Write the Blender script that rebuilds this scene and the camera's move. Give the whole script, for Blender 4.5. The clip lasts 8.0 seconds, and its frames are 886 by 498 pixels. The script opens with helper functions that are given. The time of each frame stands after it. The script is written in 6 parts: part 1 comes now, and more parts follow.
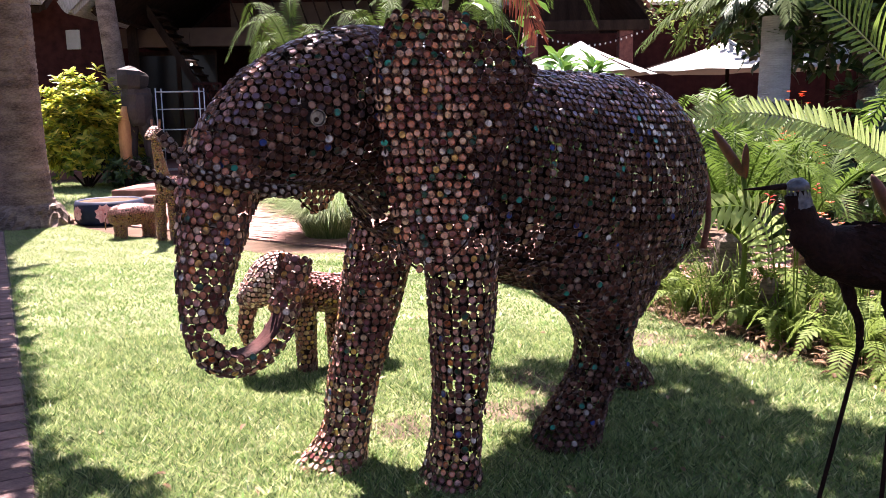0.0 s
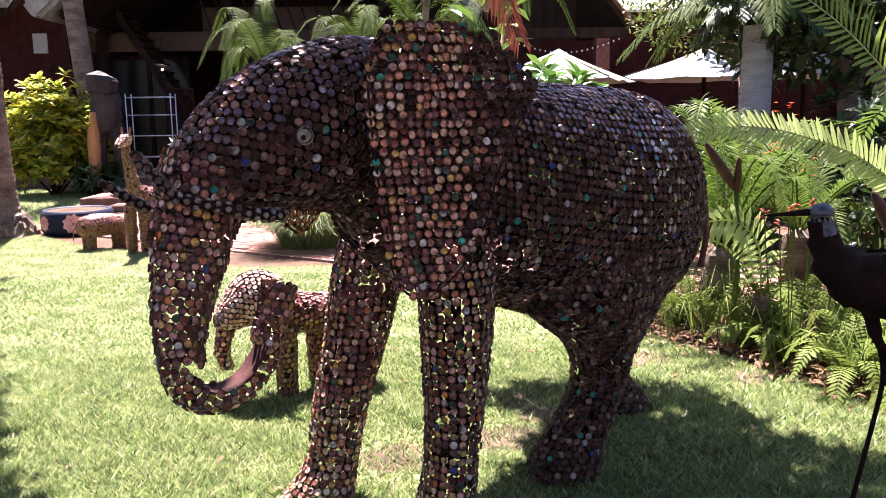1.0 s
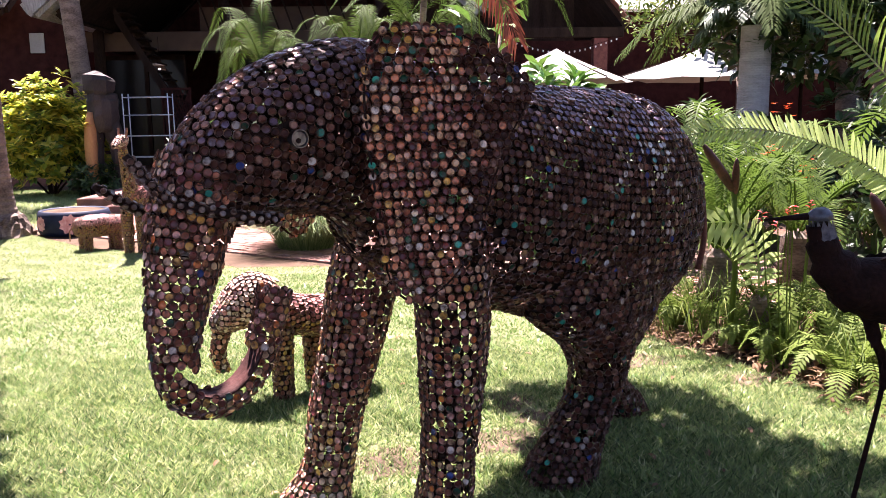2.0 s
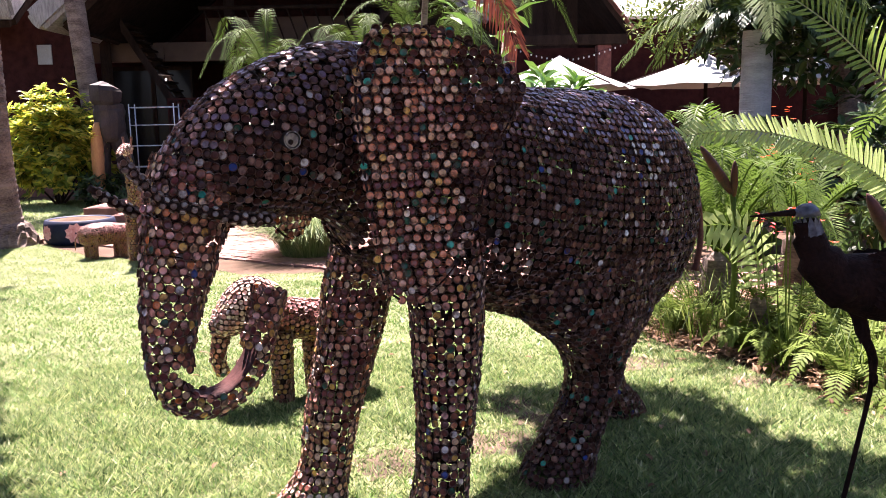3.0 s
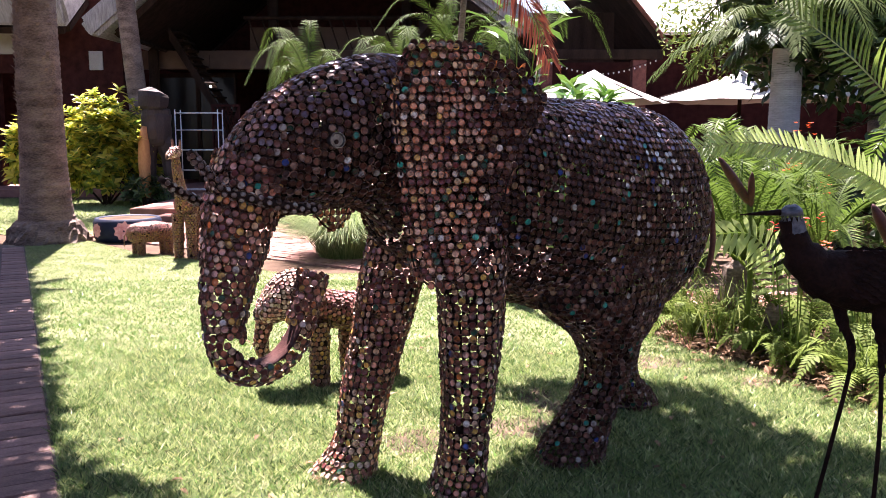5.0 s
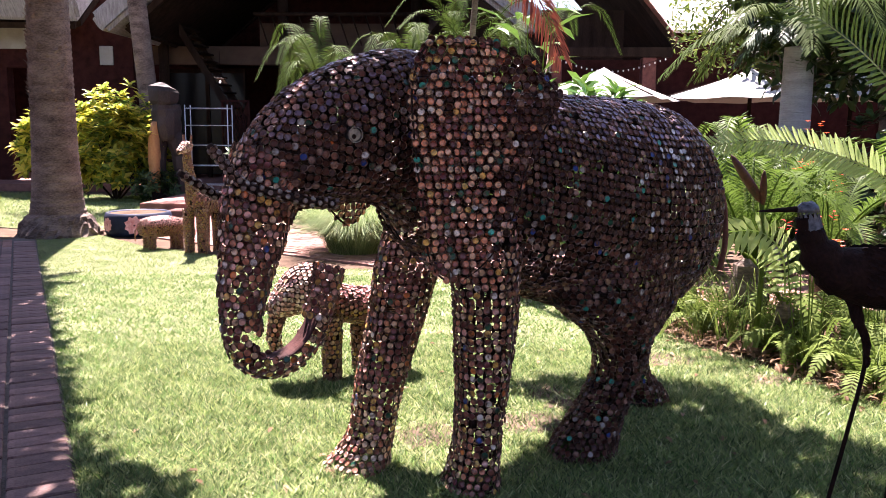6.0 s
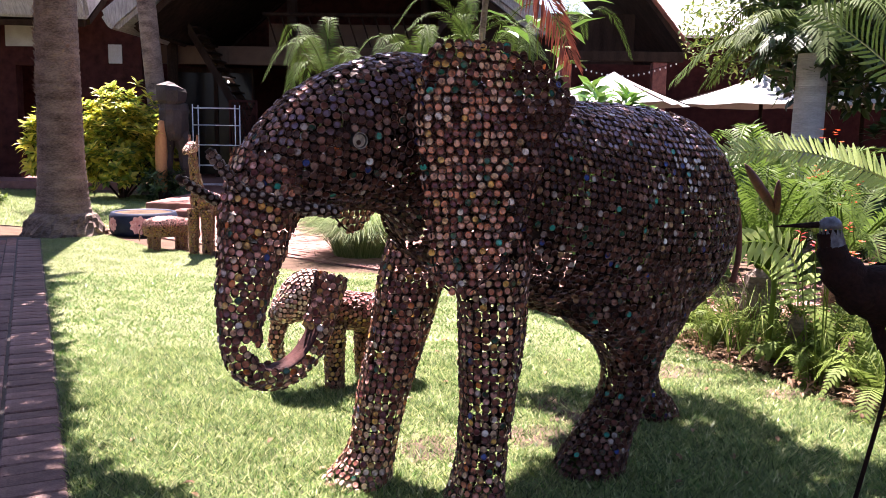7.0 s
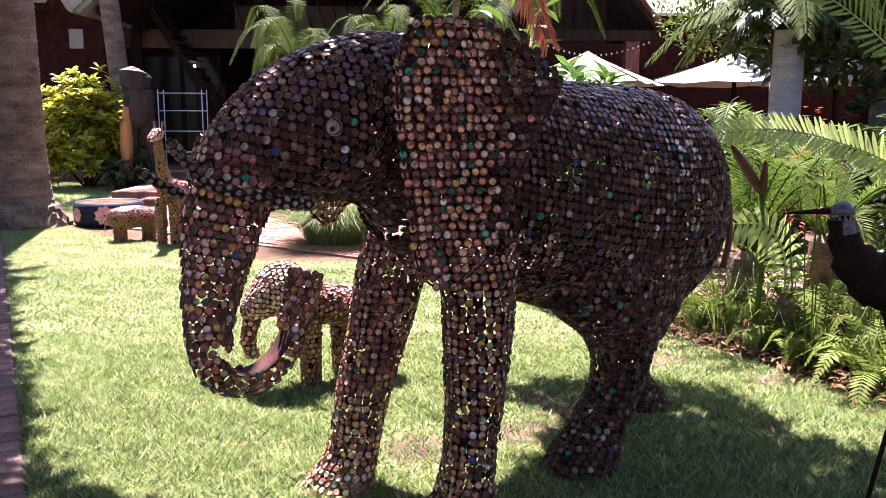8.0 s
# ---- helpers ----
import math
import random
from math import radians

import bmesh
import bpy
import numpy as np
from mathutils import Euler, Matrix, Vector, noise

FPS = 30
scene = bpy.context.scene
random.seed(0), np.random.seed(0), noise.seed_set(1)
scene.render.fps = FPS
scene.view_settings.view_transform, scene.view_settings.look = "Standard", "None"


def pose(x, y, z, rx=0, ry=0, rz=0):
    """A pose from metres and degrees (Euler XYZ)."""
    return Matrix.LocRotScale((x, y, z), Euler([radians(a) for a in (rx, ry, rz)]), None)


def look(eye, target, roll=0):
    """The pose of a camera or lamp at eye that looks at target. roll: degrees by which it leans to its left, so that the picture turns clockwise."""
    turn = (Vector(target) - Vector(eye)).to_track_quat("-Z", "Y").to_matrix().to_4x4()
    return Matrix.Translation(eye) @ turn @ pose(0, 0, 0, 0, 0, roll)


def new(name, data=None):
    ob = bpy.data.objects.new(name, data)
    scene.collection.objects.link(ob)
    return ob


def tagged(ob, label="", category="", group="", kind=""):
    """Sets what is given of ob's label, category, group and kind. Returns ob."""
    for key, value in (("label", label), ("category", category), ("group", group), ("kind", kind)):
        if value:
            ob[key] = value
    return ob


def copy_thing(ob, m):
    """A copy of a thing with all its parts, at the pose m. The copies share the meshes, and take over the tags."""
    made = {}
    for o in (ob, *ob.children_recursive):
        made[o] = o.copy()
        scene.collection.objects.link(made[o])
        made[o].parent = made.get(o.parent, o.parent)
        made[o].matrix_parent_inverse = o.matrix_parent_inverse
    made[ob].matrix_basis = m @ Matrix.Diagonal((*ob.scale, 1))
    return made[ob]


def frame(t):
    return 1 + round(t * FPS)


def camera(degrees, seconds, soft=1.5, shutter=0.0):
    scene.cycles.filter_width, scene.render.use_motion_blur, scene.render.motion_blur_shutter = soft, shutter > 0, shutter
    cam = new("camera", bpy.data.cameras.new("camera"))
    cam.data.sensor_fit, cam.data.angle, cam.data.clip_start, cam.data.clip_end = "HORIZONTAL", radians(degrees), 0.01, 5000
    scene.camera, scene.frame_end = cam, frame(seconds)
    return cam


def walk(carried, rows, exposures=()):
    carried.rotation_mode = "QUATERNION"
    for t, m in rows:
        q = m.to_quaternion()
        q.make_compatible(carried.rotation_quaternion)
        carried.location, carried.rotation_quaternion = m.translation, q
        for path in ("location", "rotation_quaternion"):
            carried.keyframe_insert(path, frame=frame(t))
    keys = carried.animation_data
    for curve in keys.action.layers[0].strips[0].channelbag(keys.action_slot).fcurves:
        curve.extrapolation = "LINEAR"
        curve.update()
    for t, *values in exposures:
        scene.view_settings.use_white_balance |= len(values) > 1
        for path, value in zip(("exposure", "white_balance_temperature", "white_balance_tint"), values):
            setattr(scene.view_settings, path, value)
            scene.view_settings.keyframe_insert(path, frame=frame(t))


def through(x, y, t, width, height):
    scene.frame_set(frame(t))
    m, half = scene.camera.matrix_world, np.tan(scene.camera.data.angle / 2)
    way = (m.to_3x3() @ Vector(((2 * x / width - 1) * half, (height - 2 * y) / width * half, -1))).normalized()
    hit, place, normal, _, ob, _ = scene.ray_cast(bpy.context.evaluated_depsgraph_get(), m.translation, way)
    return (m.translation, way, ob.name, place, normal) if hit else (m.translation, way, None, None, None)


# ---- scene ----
cam = camera(56.0, 8.0, soft=0.85)
PATH = [
    (0, (0.086, -0.139, 1.363), (0.095, 1.834, 1.037), -1.0),
    (0.5, (0.052, -0.019, 1.373), (0.117, 1.953, 1.042), -1.0),
    (1, (0.019, 0.045, 1.4), (0.093, 2.018, 1.085), -0.8),
    (1.5, (0.013, 0.065, 1.417), (0.089, 2.038, 1.1), -0.7),
    (2.8, (0.064, 0.053, 1.389), (0.142, 2.028, 1.084), -1.2),
    (3, (0.071, 0.039, 1.385), (0.132, 2.016, 1.09), -1.2),
    (3.5, (0.086, -0.034, 1.369), (0.135, 1.943, 1.067), -1.0),
    (4, (0.102, -0.127, 1.359), (0.127, 1.852, 1.073), -0.2),
    (4.5, (0.1, -0.222, 1.363), (0.092, 1.76, 1.098), -0.2),
    (6, (0.057, -0.29, 1.355), (0.022, 1.69, 1.081), 0.3),
    (6.5, (0.052, -0.263, 1.365), (0.004, 1.719, 1.102), 0.6),
    (7, (0.057, -0.195, 1.371), (0.006, 1.787, 1.101), 1.0),
    (7.5, (0.051, -0.1, 1.372), (0.029, 1.878, 1.076), 1.2),
    (8, (0.022, -0.009, 1.378), (0.036, 1.966, 1.067), 0.2),
]
walk(cam, [(t, look(eye, target, roll)) for t, eye, target, roll in PATH], [(0.0, 2.74, 6400, 31), (8.0, 2.74, 6400, 31)])
# ---- world, sun and exposure ----
SUN = Vector((-0.15, 0.5, 1.0)).normalized()
world = bpy.data.worlds.new("world")
scene.world = world
world.use_nodes = True
sky = world.node_tree.nodes.new("ShaderNodeTexSky")
sky.sky_type, sky.sun_disc = "NISHITA", False
sky.sun_elevation = math.asin(SUN.z)
sky.sun_rotation = math.atan2(SUN.x, SUN.y)
back = world.node_tree.nodes["Background"]
back.inputs["Strength"].default_value = 0.05
world.node_tree.links.new(sky.outputs[0], back.inputs[0])
sun = new("sun", bpy.data.lights.new("sun", "SUN"))
sun.data.energy, sun.data.angle, sun.data.color = 5.0, radians(0.6), (1.0, 0.94, 0.85)
sun.matrix_world = look(SUN * 40, (0, 0, 0))


# ---- materials ----
def nodes_of(name):
    m = bpy.data.materials.new(name)
    m.use_nodes = True
    nt = m.node_tree
    return m, nt, nt.nodes["Principled BSDF"]


def ramp(nt, stops, mode="LINEAR"):
    r = nt.nodes.new("ShaderNodeValToRGB")
    r.color_ramp.interpolation = mode
    els = r.color_ramp.elements
    els[0].position, els[0].color = stops[0][0], (*stops[0][1], 1)
    els[1].position, els[1].color = stops[1][0], (*stops[1][1], 1)
    for p, c in stops[2:]:
        e = els.new(p)
        e.color = (*c, 1)
    return r


def surface(name, low, high, scale=8.0, rough=0.75, bump=0.3, fine=90.0, metal=0.0, stretch=(1, 1, 1), spread=(0.35, 0.65), spec=0.4, per="", amount=0.25):
    """Two scales of noise between two colours, fine relief, and a shade of its own per island or object."""
    m, nt, bsdf = nodes_of(name)
    L = nt.links.new
    co = nt.nodes.new("ShaderNodeTexCoord")
    mp = nt.nodes.new("ShaderNodeMapping")
    mp.inputs["Scale"].default_value = stretch
    L(co.outputs["Object"], mp.inputs[0])
    big = nt.nodes.new("ShaderNodeTexNoise")
    big.inputs["Scale"].default_value, big.inputs["Detail"].default_value = scale, 6
    L(mp.outputs[0], big.inputs[0])
    small = nt.nodes.new("ShaderNodeTexNoise")
    small.inputs["Scale"].default_value, small.inputs["Detail"].default_value = fine, 3
    L(mp.outputs[0], small.inputs[0])
    mix = nt.nodes.new("ShaderNodeMath")
    mix.operation = "MULTIPLY_ADD"
    L(small.outputs[0], mix.inputs[0])
    mix.inputs[1].default_value = 0.4
    half = nt.nodes.new("ShaderNodeMath")
    half.operation = "MULTIPLY"
    half.inputs[1].default_value = 0.6
    L(big.outputs[0], half.inputs[0])
    L(half.outputs[0], mix.inputs[2])
    r = ramp(nt, [(spread[0], low), (spread[1], high)])
    L(mix.outputs[0], r.inputs[0])
    colour = r.outputs[0]
    if per:
        src = nt.nodes.new("ShaderNodeObjectInfo" if per == "object" else "ShaderNodeNewGeometry")
        hue = nt.nodes.new("ShaderNodeHueSaturation")
        rng = nt.nodes.new("ShaderNodeMapRange")
        rng.inputs[3].default_value, rng.inputs[4].default_value = 1 - amount, 1 + amount
        L(src.outputs["Random" if per == "object" else "Random Per Island"], rng.inputs[0])
        L(rng.outputs[0], hue.inputs["Value"])
        L(colour, hue.inputs["Color"])
        colour = hue.outputs[0]
    L(colour, bsdf.inputs["Base Color"])
    bsdf.inputs["Roughness"].default_value, bsdf.inputs["Metallic"].default_value = rough, metal
    bsdf.inputs["Specular IOR Level"].default_value = spec
    if bump:
        b = nt.nodes.new("ShaderNodeBump")
        b.inputs["Strength"].default_value, b.inputs["Distance"].default_value = bump, 0.01
        L(mix.outputs[0], b.inputs["Height"])
        L(b.outputs[0], bsdf.inputs["Normal"])
    return m


def leafy(name, colours, rough=0.42, through=0.35, spec=0.5):
    """Leaves: a colour per leaf out of a ramp, a gloss, and light that shines through."""
    m, nt, bsdf = nodes_of(name)
    L = nt.links.new
    geo = nt.nodes.new("ShaderNodeNewGeometry")
    r = ramp(nt, [(i / max(1, len(colours) - 1), c) for i, c in enumerate(colours)])
    L(geo.outputs["Random Per Island"], r.inputs[0])
    co = nt.nodes.new("ShaderNodeTexCoord")
    n = nt.nodes.new("ShaderNodeTexNoise")
    n.inputs["Scale"].default_value = 14
    L(co.outputs["Object"], n.inputs[0])
    hue = nt.nodes.new("ShaderNodeHueSaturation")
    rng = nt.nodes.new("ShaderNodeMapRange")
    rng.inputs[3].default_value, rng.inputs[4].default_value = 0.65, 1.35
    L(n.outputs[0], rng.inputs[0])
    L(rng.outputs[0], hue.inputs["Value"])
    L(r.outputs[0], hue.inputs["Color"])
    L(hue.outputs[0], bsdf.inputs["Base Color"])
    bsdf.inputs["Roughness"].default_value, bsdf.inputs["Specular IOR Level"].default_value = rough, spec
    tr = nt.nodes.new("ShaderNodeBsdfTranslucent")
    L(hue.outputs[0], tr.inputs[0])
    mx = nt.nodes.new("ShaderNodeMixShader")
    mx.inputs[0].default_value = through
    L(bsdf.outputs[0], mx.inputs[1])
    L(tr.outputs[0], mx.inputs[2])
    L(mx.outputs[0], nt.nodes["Material Output"].inputs[0])
    return m


def cap_material(name, palette, per):
    """Used crown caps: a colour per cap, rust and dirt, worn metal gloss. palette: (share, colour)."""
    m, nt, bsdf = nodes_of(name)
    L = nt.links.new
    src = nt.nodes.new("ShaderNodeObjectInfo" if per == "object" else "ShaderNodeNewGeometry")
    total, at, stops = sum(s for s, c in palette), 0.0, []
    for s, c in palette:
        stops.append((at / total, c))
        at += s
    r = ramp(nt, stops, "CONSTANT")
    L(src.outputs["Random" if per == "object" else "Random Per Island"], r.inputs[0])
    co = nt.nodes.new("ShaderNodeTexCoord" if per != "object" else "ShaderNodeNewGeometry")
    place = co.outputs["Position"] if per == "object" else co.outputs["Object"]
    n = nt.nodes.new("ShaderNodeTexNoise")
    n.inputs["Scale"].default_value, n.inputs["Detail"].default_value = 55, 5
    L(place, n.inputs[0])
    rr = ramp(nt, [(0.44, (0, 0, 0)), (0.68, (1, 1, 1))])
    L(n.outputs[0], rr.inputs[0])
    mx = nt.nodes.new("ShaderNodeMix")
    mx.data_type = "RGBA"
    L(rr.outputs[0], mx.inputs[0])
    L(r.outputs[0], mx.inputs[6])
    mx.inputs[7].default_value = (0.10, 0.045, 0.03, 1)
    L(mx.outputs[2], bsdf.inputs["Base Color"])
    bsdf.inputs["Metallic"].default_value = 0.2
    rg = nt.nodes.new("ShaderNodeMapRange")
    rg.inputs[3].default_value, rg.inputs[4].default_value = 0.18, 0.5
    L(n.outputs[0], rg.inputs[0])
    L(rg.outputs[0], bsdf.inputs["Roughness"])
    b = nt.nodes.new("ShaderNodeBump")
    b.inputs["Strength"].default_value, b.inputs["Distance"].default_value = 0.3, 0.002
    L(n.outputs[0], b.inputs["Height"])
    L(b.outputs[0], bsdf.inputs["Normal"])
    return m


BROWN, MAROON, COPPER, PINK = (0.19, 0.066, 0.046), (0.12, 0.03, 0.03), (0.42, 0.165, 0.1), (0.54, 0.29, 0.245)
SILVER, CREAM, GREEN, TEAL, BLUE = (0.5, 0.46, 0.43), (0.5, 0.34, 0.22), (0.008, 0.07, 0.042), (0.02, 0.26, 0.2), (0.02, 0.05, 0.2)
ORANGE, GOLD, SKY_VIOLET, WHITE = (0.5, 0.15, 0.04), (0.5, 0.31, 0.08), (0.19, 0.13, 0.19), (0.75, 0.74, 0.72)
# The violet tones here paint the sky's reflection onto the caps.
SKY_TOPS = [(30, SKY_VIOLET), (20, (0.14, 0.075, 0.085)), (16, BROWN), (8, PINK), (6, (0.3, 0.22, 0.26)), (2, SILVER), (2, GREEN)]
EARLY = [(28, (0.44, 0.19, 0.11)), (24, (0.5, 0.3, 0.22)), (15, BROWN), (14, MAROON), (11, CREAM), (6, SILVER), (5, GREEN), (1.5, TEAL), (4, GOLD)]
LEGGY = [(18, COPPER), (17, CREAM), (14, PINK), (17, BROWN), (18, MAROON), (6, GOLD), (6, SILVER), (2, GREEN), (1, BLUE), (3, ORANGE)]
M_CAP_EAR = cap_material("cap_paint_ear", [(k, (min(0.85, c[0] * 1.75), min(0.8, c[1] * 1.5), min(0.8, c[2] * 1.3))) for k, c in EARLY], "object")
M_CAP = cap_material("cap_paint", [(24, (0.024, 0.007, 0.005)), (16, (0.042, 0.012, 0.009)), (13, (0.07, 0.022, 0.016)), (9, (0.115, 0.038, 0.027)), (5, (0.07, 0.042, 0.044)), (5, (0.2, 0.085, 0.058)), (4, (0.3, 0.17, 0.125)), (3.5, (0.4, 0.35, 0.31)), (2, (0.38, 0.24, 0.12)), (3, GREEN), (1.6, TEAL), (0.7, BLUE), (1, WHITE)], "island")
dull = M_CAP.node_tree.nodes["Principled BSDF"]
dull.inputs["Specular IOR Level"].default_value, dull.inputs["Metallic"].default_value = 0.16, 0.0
M_CAP_PALE = cap_material("cap_paint_pale", [(6, WHITE), (4, SILVER), (3, BLUE), (1, TEAL)], "island")
M_CAP_TUSK = cap_material("cap_paint_tusk", [(5, (0.26, 0.21, 0.19)), (3, (0.16, 0.11, 0.09)), (2, (0.4, 0.36, 0.33)), (2, (0.1, 0.05, 0.04))], "island")
M_CAP_SKY = cap_material("cap_paint_sky_tint", SKY_TOPS, "island")
M_RIM = surface("cap_rim", (0.045, 0.018, 0.013), (0.26, 0.15, 0.105), 45, 0.3, 0.1, metal=0.25, per="island", amount=0.45)
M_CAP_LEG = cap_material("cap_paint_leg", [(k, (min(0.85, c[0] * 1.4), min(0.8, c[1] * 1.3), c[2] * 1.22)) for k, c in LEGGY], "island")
M_CAP_GOLD = cap_material("cap_paint_gold", [(5, (0.34, 0.2, 0.045)), (3, (0.34, 0.22, 0.13)), (3, (0.28, 0.11, 0.06)), (3, BROWN)], "island")
M_CAP_ROSE = cap_material("cap_paint_rose", [(4, (0.62, 0.36, 0.31)), (3, (0.66, 0.52, 0.42)), (2, (0.45, 0.2, 0.16)), (2, (0.6, 0.42, 0.25))], "island")
M_CAP_PINK = cap_material("cap_paint_pink", [(6, (0.46, 0.18, 0.16)), (4, (0.34, 0.11, 0.1)), (3, MAROON), (1, (0.5, 0.3, 0.25))], "island")
M_WIRE = surface("rusty_wire", (0.012, 0.006, 0.004), (0.045, 0.02, 0.014), 30, 0.7, 0.2, metal=0.5)
M_RUST = surface("maroon_sheet", (0.09, 0.024, 0.018), (0.2, 0.07, 0.055), 12, 0.75, 0.3, metal=0.05)
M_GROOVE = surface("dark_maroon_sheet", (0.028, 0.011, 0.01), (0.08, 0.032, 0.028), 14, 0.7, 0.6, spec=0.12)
M_ALU = surface("aluminium", (0.12, 0.12, 0.125), (0.28, 0.28, 0.28), 40, 0.35, 0.1, metal=0.95)
M_LAWN = surface("lawn_soil", (0.085, 0.095, 0.048), (0.26, 0.26, 0.14), 3, 0.95, 0.8, fine=140, spec=0.1)
M_SOIL = surface("garden_soil", (0.05, 0.032, 0.022), (0.14, 0.09, 0.06), 4, 0.95, 0.9, fine=60, spec=0.1)
M_BLADE = leafy("grass_blade", [(0.06, 0.1, 0.035), (0.15, 0.22, 0.085), (0.225, 0.305, 0.12), (0.2, 0.28, 0.1), (0.28, 0.355, 0.13), (0.42, 0.41, 0.22)], 0.6, 0.35, 0.15)
M_BROAD = leafy("broad_grass_blade", [(0.1, 0.15, 0.04), (0.28, 0.36, 0.12), (0.38, 0.46, 0.17), (0.54, 0.54, 0.3)], 0.5, 0.35, 0.25)
M_COARSE = leafy("coarse_grass_blade", [(0.03, 0.06, 0.018), (0.08, 0.13, 0.04), (0.2, 0.28, 0.1), (0.36, 0.43, 0.15), (0.54, 0.54, 0.3)], 0.5, 0.35, 0.25)
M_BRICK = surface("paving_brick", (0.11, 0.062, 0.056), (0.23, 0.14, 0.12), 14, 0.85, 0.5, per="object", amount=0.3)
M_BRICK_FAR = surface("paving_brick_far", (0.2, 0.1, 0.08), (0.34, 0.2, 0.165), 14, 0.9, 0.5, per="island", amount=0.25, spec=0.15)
M_JOINT = surface("joint_sand", (0.05, 0.04, 0.035), (0.12, 0.1, 0.085), 30, 0.95, 0.5)
M_BARK = surface("palm_bark", (0.05, 0.03, 0.022), (0.25, 0.18, 0.14), 3, 0.9, 1.0, fine=30, stretch=(1, 1, 2.5))
M_BARK_PALE = surface("pale_palm_bark", (0.3, 0.29, 0.29), (0.46, 0.45, 0.45), 4, 0.85, 0.5, fine=40, stretch=(1, 1, 4))


# ---- building helpers ----
def mesh_of(name, verts, faces, mats, smooth=False, index=None):
    me = bpy.data.meshes.new(name)
    me.from_pydata([tuple(v) for v in verts], [], [tuple(f) for f in faces])
    for m in mats if isinstance(mats, (list, tuple)) else [mats]:
        me.materials.append(m)
    if smooth:
        me.polygons.foreach_set("use_smooth", [True] * len(me.polygons))
    if index is not None:
        me.polygons.foreach_set("material_index", index)
    me.update()
    return me


def put(name, me, parent=None, label="", m=None):
    ob = new(name, me)
    if parent is not None:
        ob.parent = parent
    if m is not None:
        ob.matrix_basis = m
    return tagged(ob, label)


def thing(name, label, category, m=None, group="", kind=""):
    ob = new(name)
    ob.empty_display_size = 0.1
    if m is not None:
        ob.matrix_basis = m
    return tagged(ob, label, category, group, kind)


class Shape:
    """Collects verts and faces of one mesh."""

    def __init__(self):
        self.v, self.f = [], []

    def add(self, verts, faces):
        n = len(self.v)
        self.v.extend(verts)
        self.f.extend([tuple(i + n for i in f) for f in faces])

    def box(self, x0, y0, z0, x1, y1, z1, bevel=0.0):
        b = min(bevel, (x1 - x0) / 3, (y1 - y0) / 3, (z1 - z0) / 3)
        bm = bmesh.new()
        bmesh.ops.create_cube(bm, size=1)
        for v in bm.verts:
            v.co = Vector(((x0 + x1) / 2 + v.co.x * (x1 - x0), (y0 + y1) / 2 + v.co.y * (y1 - y0), (z0 + z1) / 2 + v.co.z * (z1 - z0)))
        if b > 0:
            bmesh.ops.bevel(bm, geom=bm.edges[:], offset=b, segments=1, affect="EDGES")
        bm.verts.index_update()
        self.add([v.co.copy() for v in bm.verts], [[v.index for v in f.verts] for f in bm.faces])
        bm.free()
        return self

    def tube(self, pts, radii, n=8, cap=True, squash=1.0):
        pts = [Vector(p) for p in pts]
        if not hasattr(radii, "__len__"):
            radii = [radii] * len(pts)
        verts, faces = [], []
        side = None
        for i, p in enumerate(pts):
            d = (pts[min(i + 1, len(pts) - 1)] - pts[max(i - 1, 0)]).normalized()
            if side is None:
                side = d.orthogonal().normalized()
            side = (side - d * side.dot(d)).normalized()
            up = d.cross(side)
            for k in range(n):
                a = 2 * math.pi * k / n
                verts.append(p + (side * math.cos(a) + up * math.sin(a) * squash) * radii[i])
        for i in range(len(pts) - 1):
            for k in range(n):
                a, b = i * n + k, i * n + (k + 1) % n
                faces.append((a, b, b + n, a + n))
        if cap:
            faces.append(tuple(reversed(range(n))))
            faces.append(tuple(range((len(pts) - 1) * n, len(pts) * n)))
        self.add(verts, faces)
        return self

    def mesh(self, name, mats, smooth=False):
        return mesh_of(name, self.v, self.f, mats, smooth)


def smooth_path(pts, steps=6):
    """A Catmull-Rom line through rows of numbers."""
    P = np.array(pts, float)
    P = np.vstack([2 * P[0] - P[1], P, 2 * P[-1] - P[-2]])
    out = []
    for i in range(1, len(P) - 2):
        for s in range(steps):
            t = s / steps
            a, b, c, d = P[i - 1], P[i], P[i + 1], P[i + 2]
            out.append(0.5 * (2 * b + (c - a) * t + (2 * a - 5 * b + 4 * c - d) * t * t + (3 * b - a - 3 * c + d) * t ** 3))
    out.append(P[-2])
    return np.array(out)


# ---- crown caps ----
CAP = 0.0302
CAP_SEG = 14


def cap_template():
    """A crimped crown cap: dished middle, painted top, bevel and fluted skirt; also each face's material."""
    verts, faces, kinds = [(0, 0, 0.0049)], [], []
    for r0, r1, z in ((0.0066, 0.0066, 0.0053), (0.0103, 0.0103, 0.0062), (0.0119, 0.0117, 0.0046), (0.0149, 0.0138, 0.0)):
        for k in range(CAP_SEG):
            a = 2 * math.pi * k / CAP_SEG
            r = r0 if k % 2 else r1
            verts.append((r * math.cos(a), r * math.sin(a), z))
    for k in range(CAP_SEG):
        j = (k + 1) % CAP_SEG
        faces.append((0, 1 + k, 1 + j))
        kinds.append(0)
        for ring in range(3):
            a, b = 1 + ring * CAP_SEG, 1 + (ring + 1) * CAP_SEG
            faces.append((a + k, b + k, b + j, a + j))
            kinds.append(1 if ring == 2 else 0)
    return np.array(verts), faces, kinds


CAP_V, CAP_F, CAP_RIM = cap_template()
rng = random.Random(11)


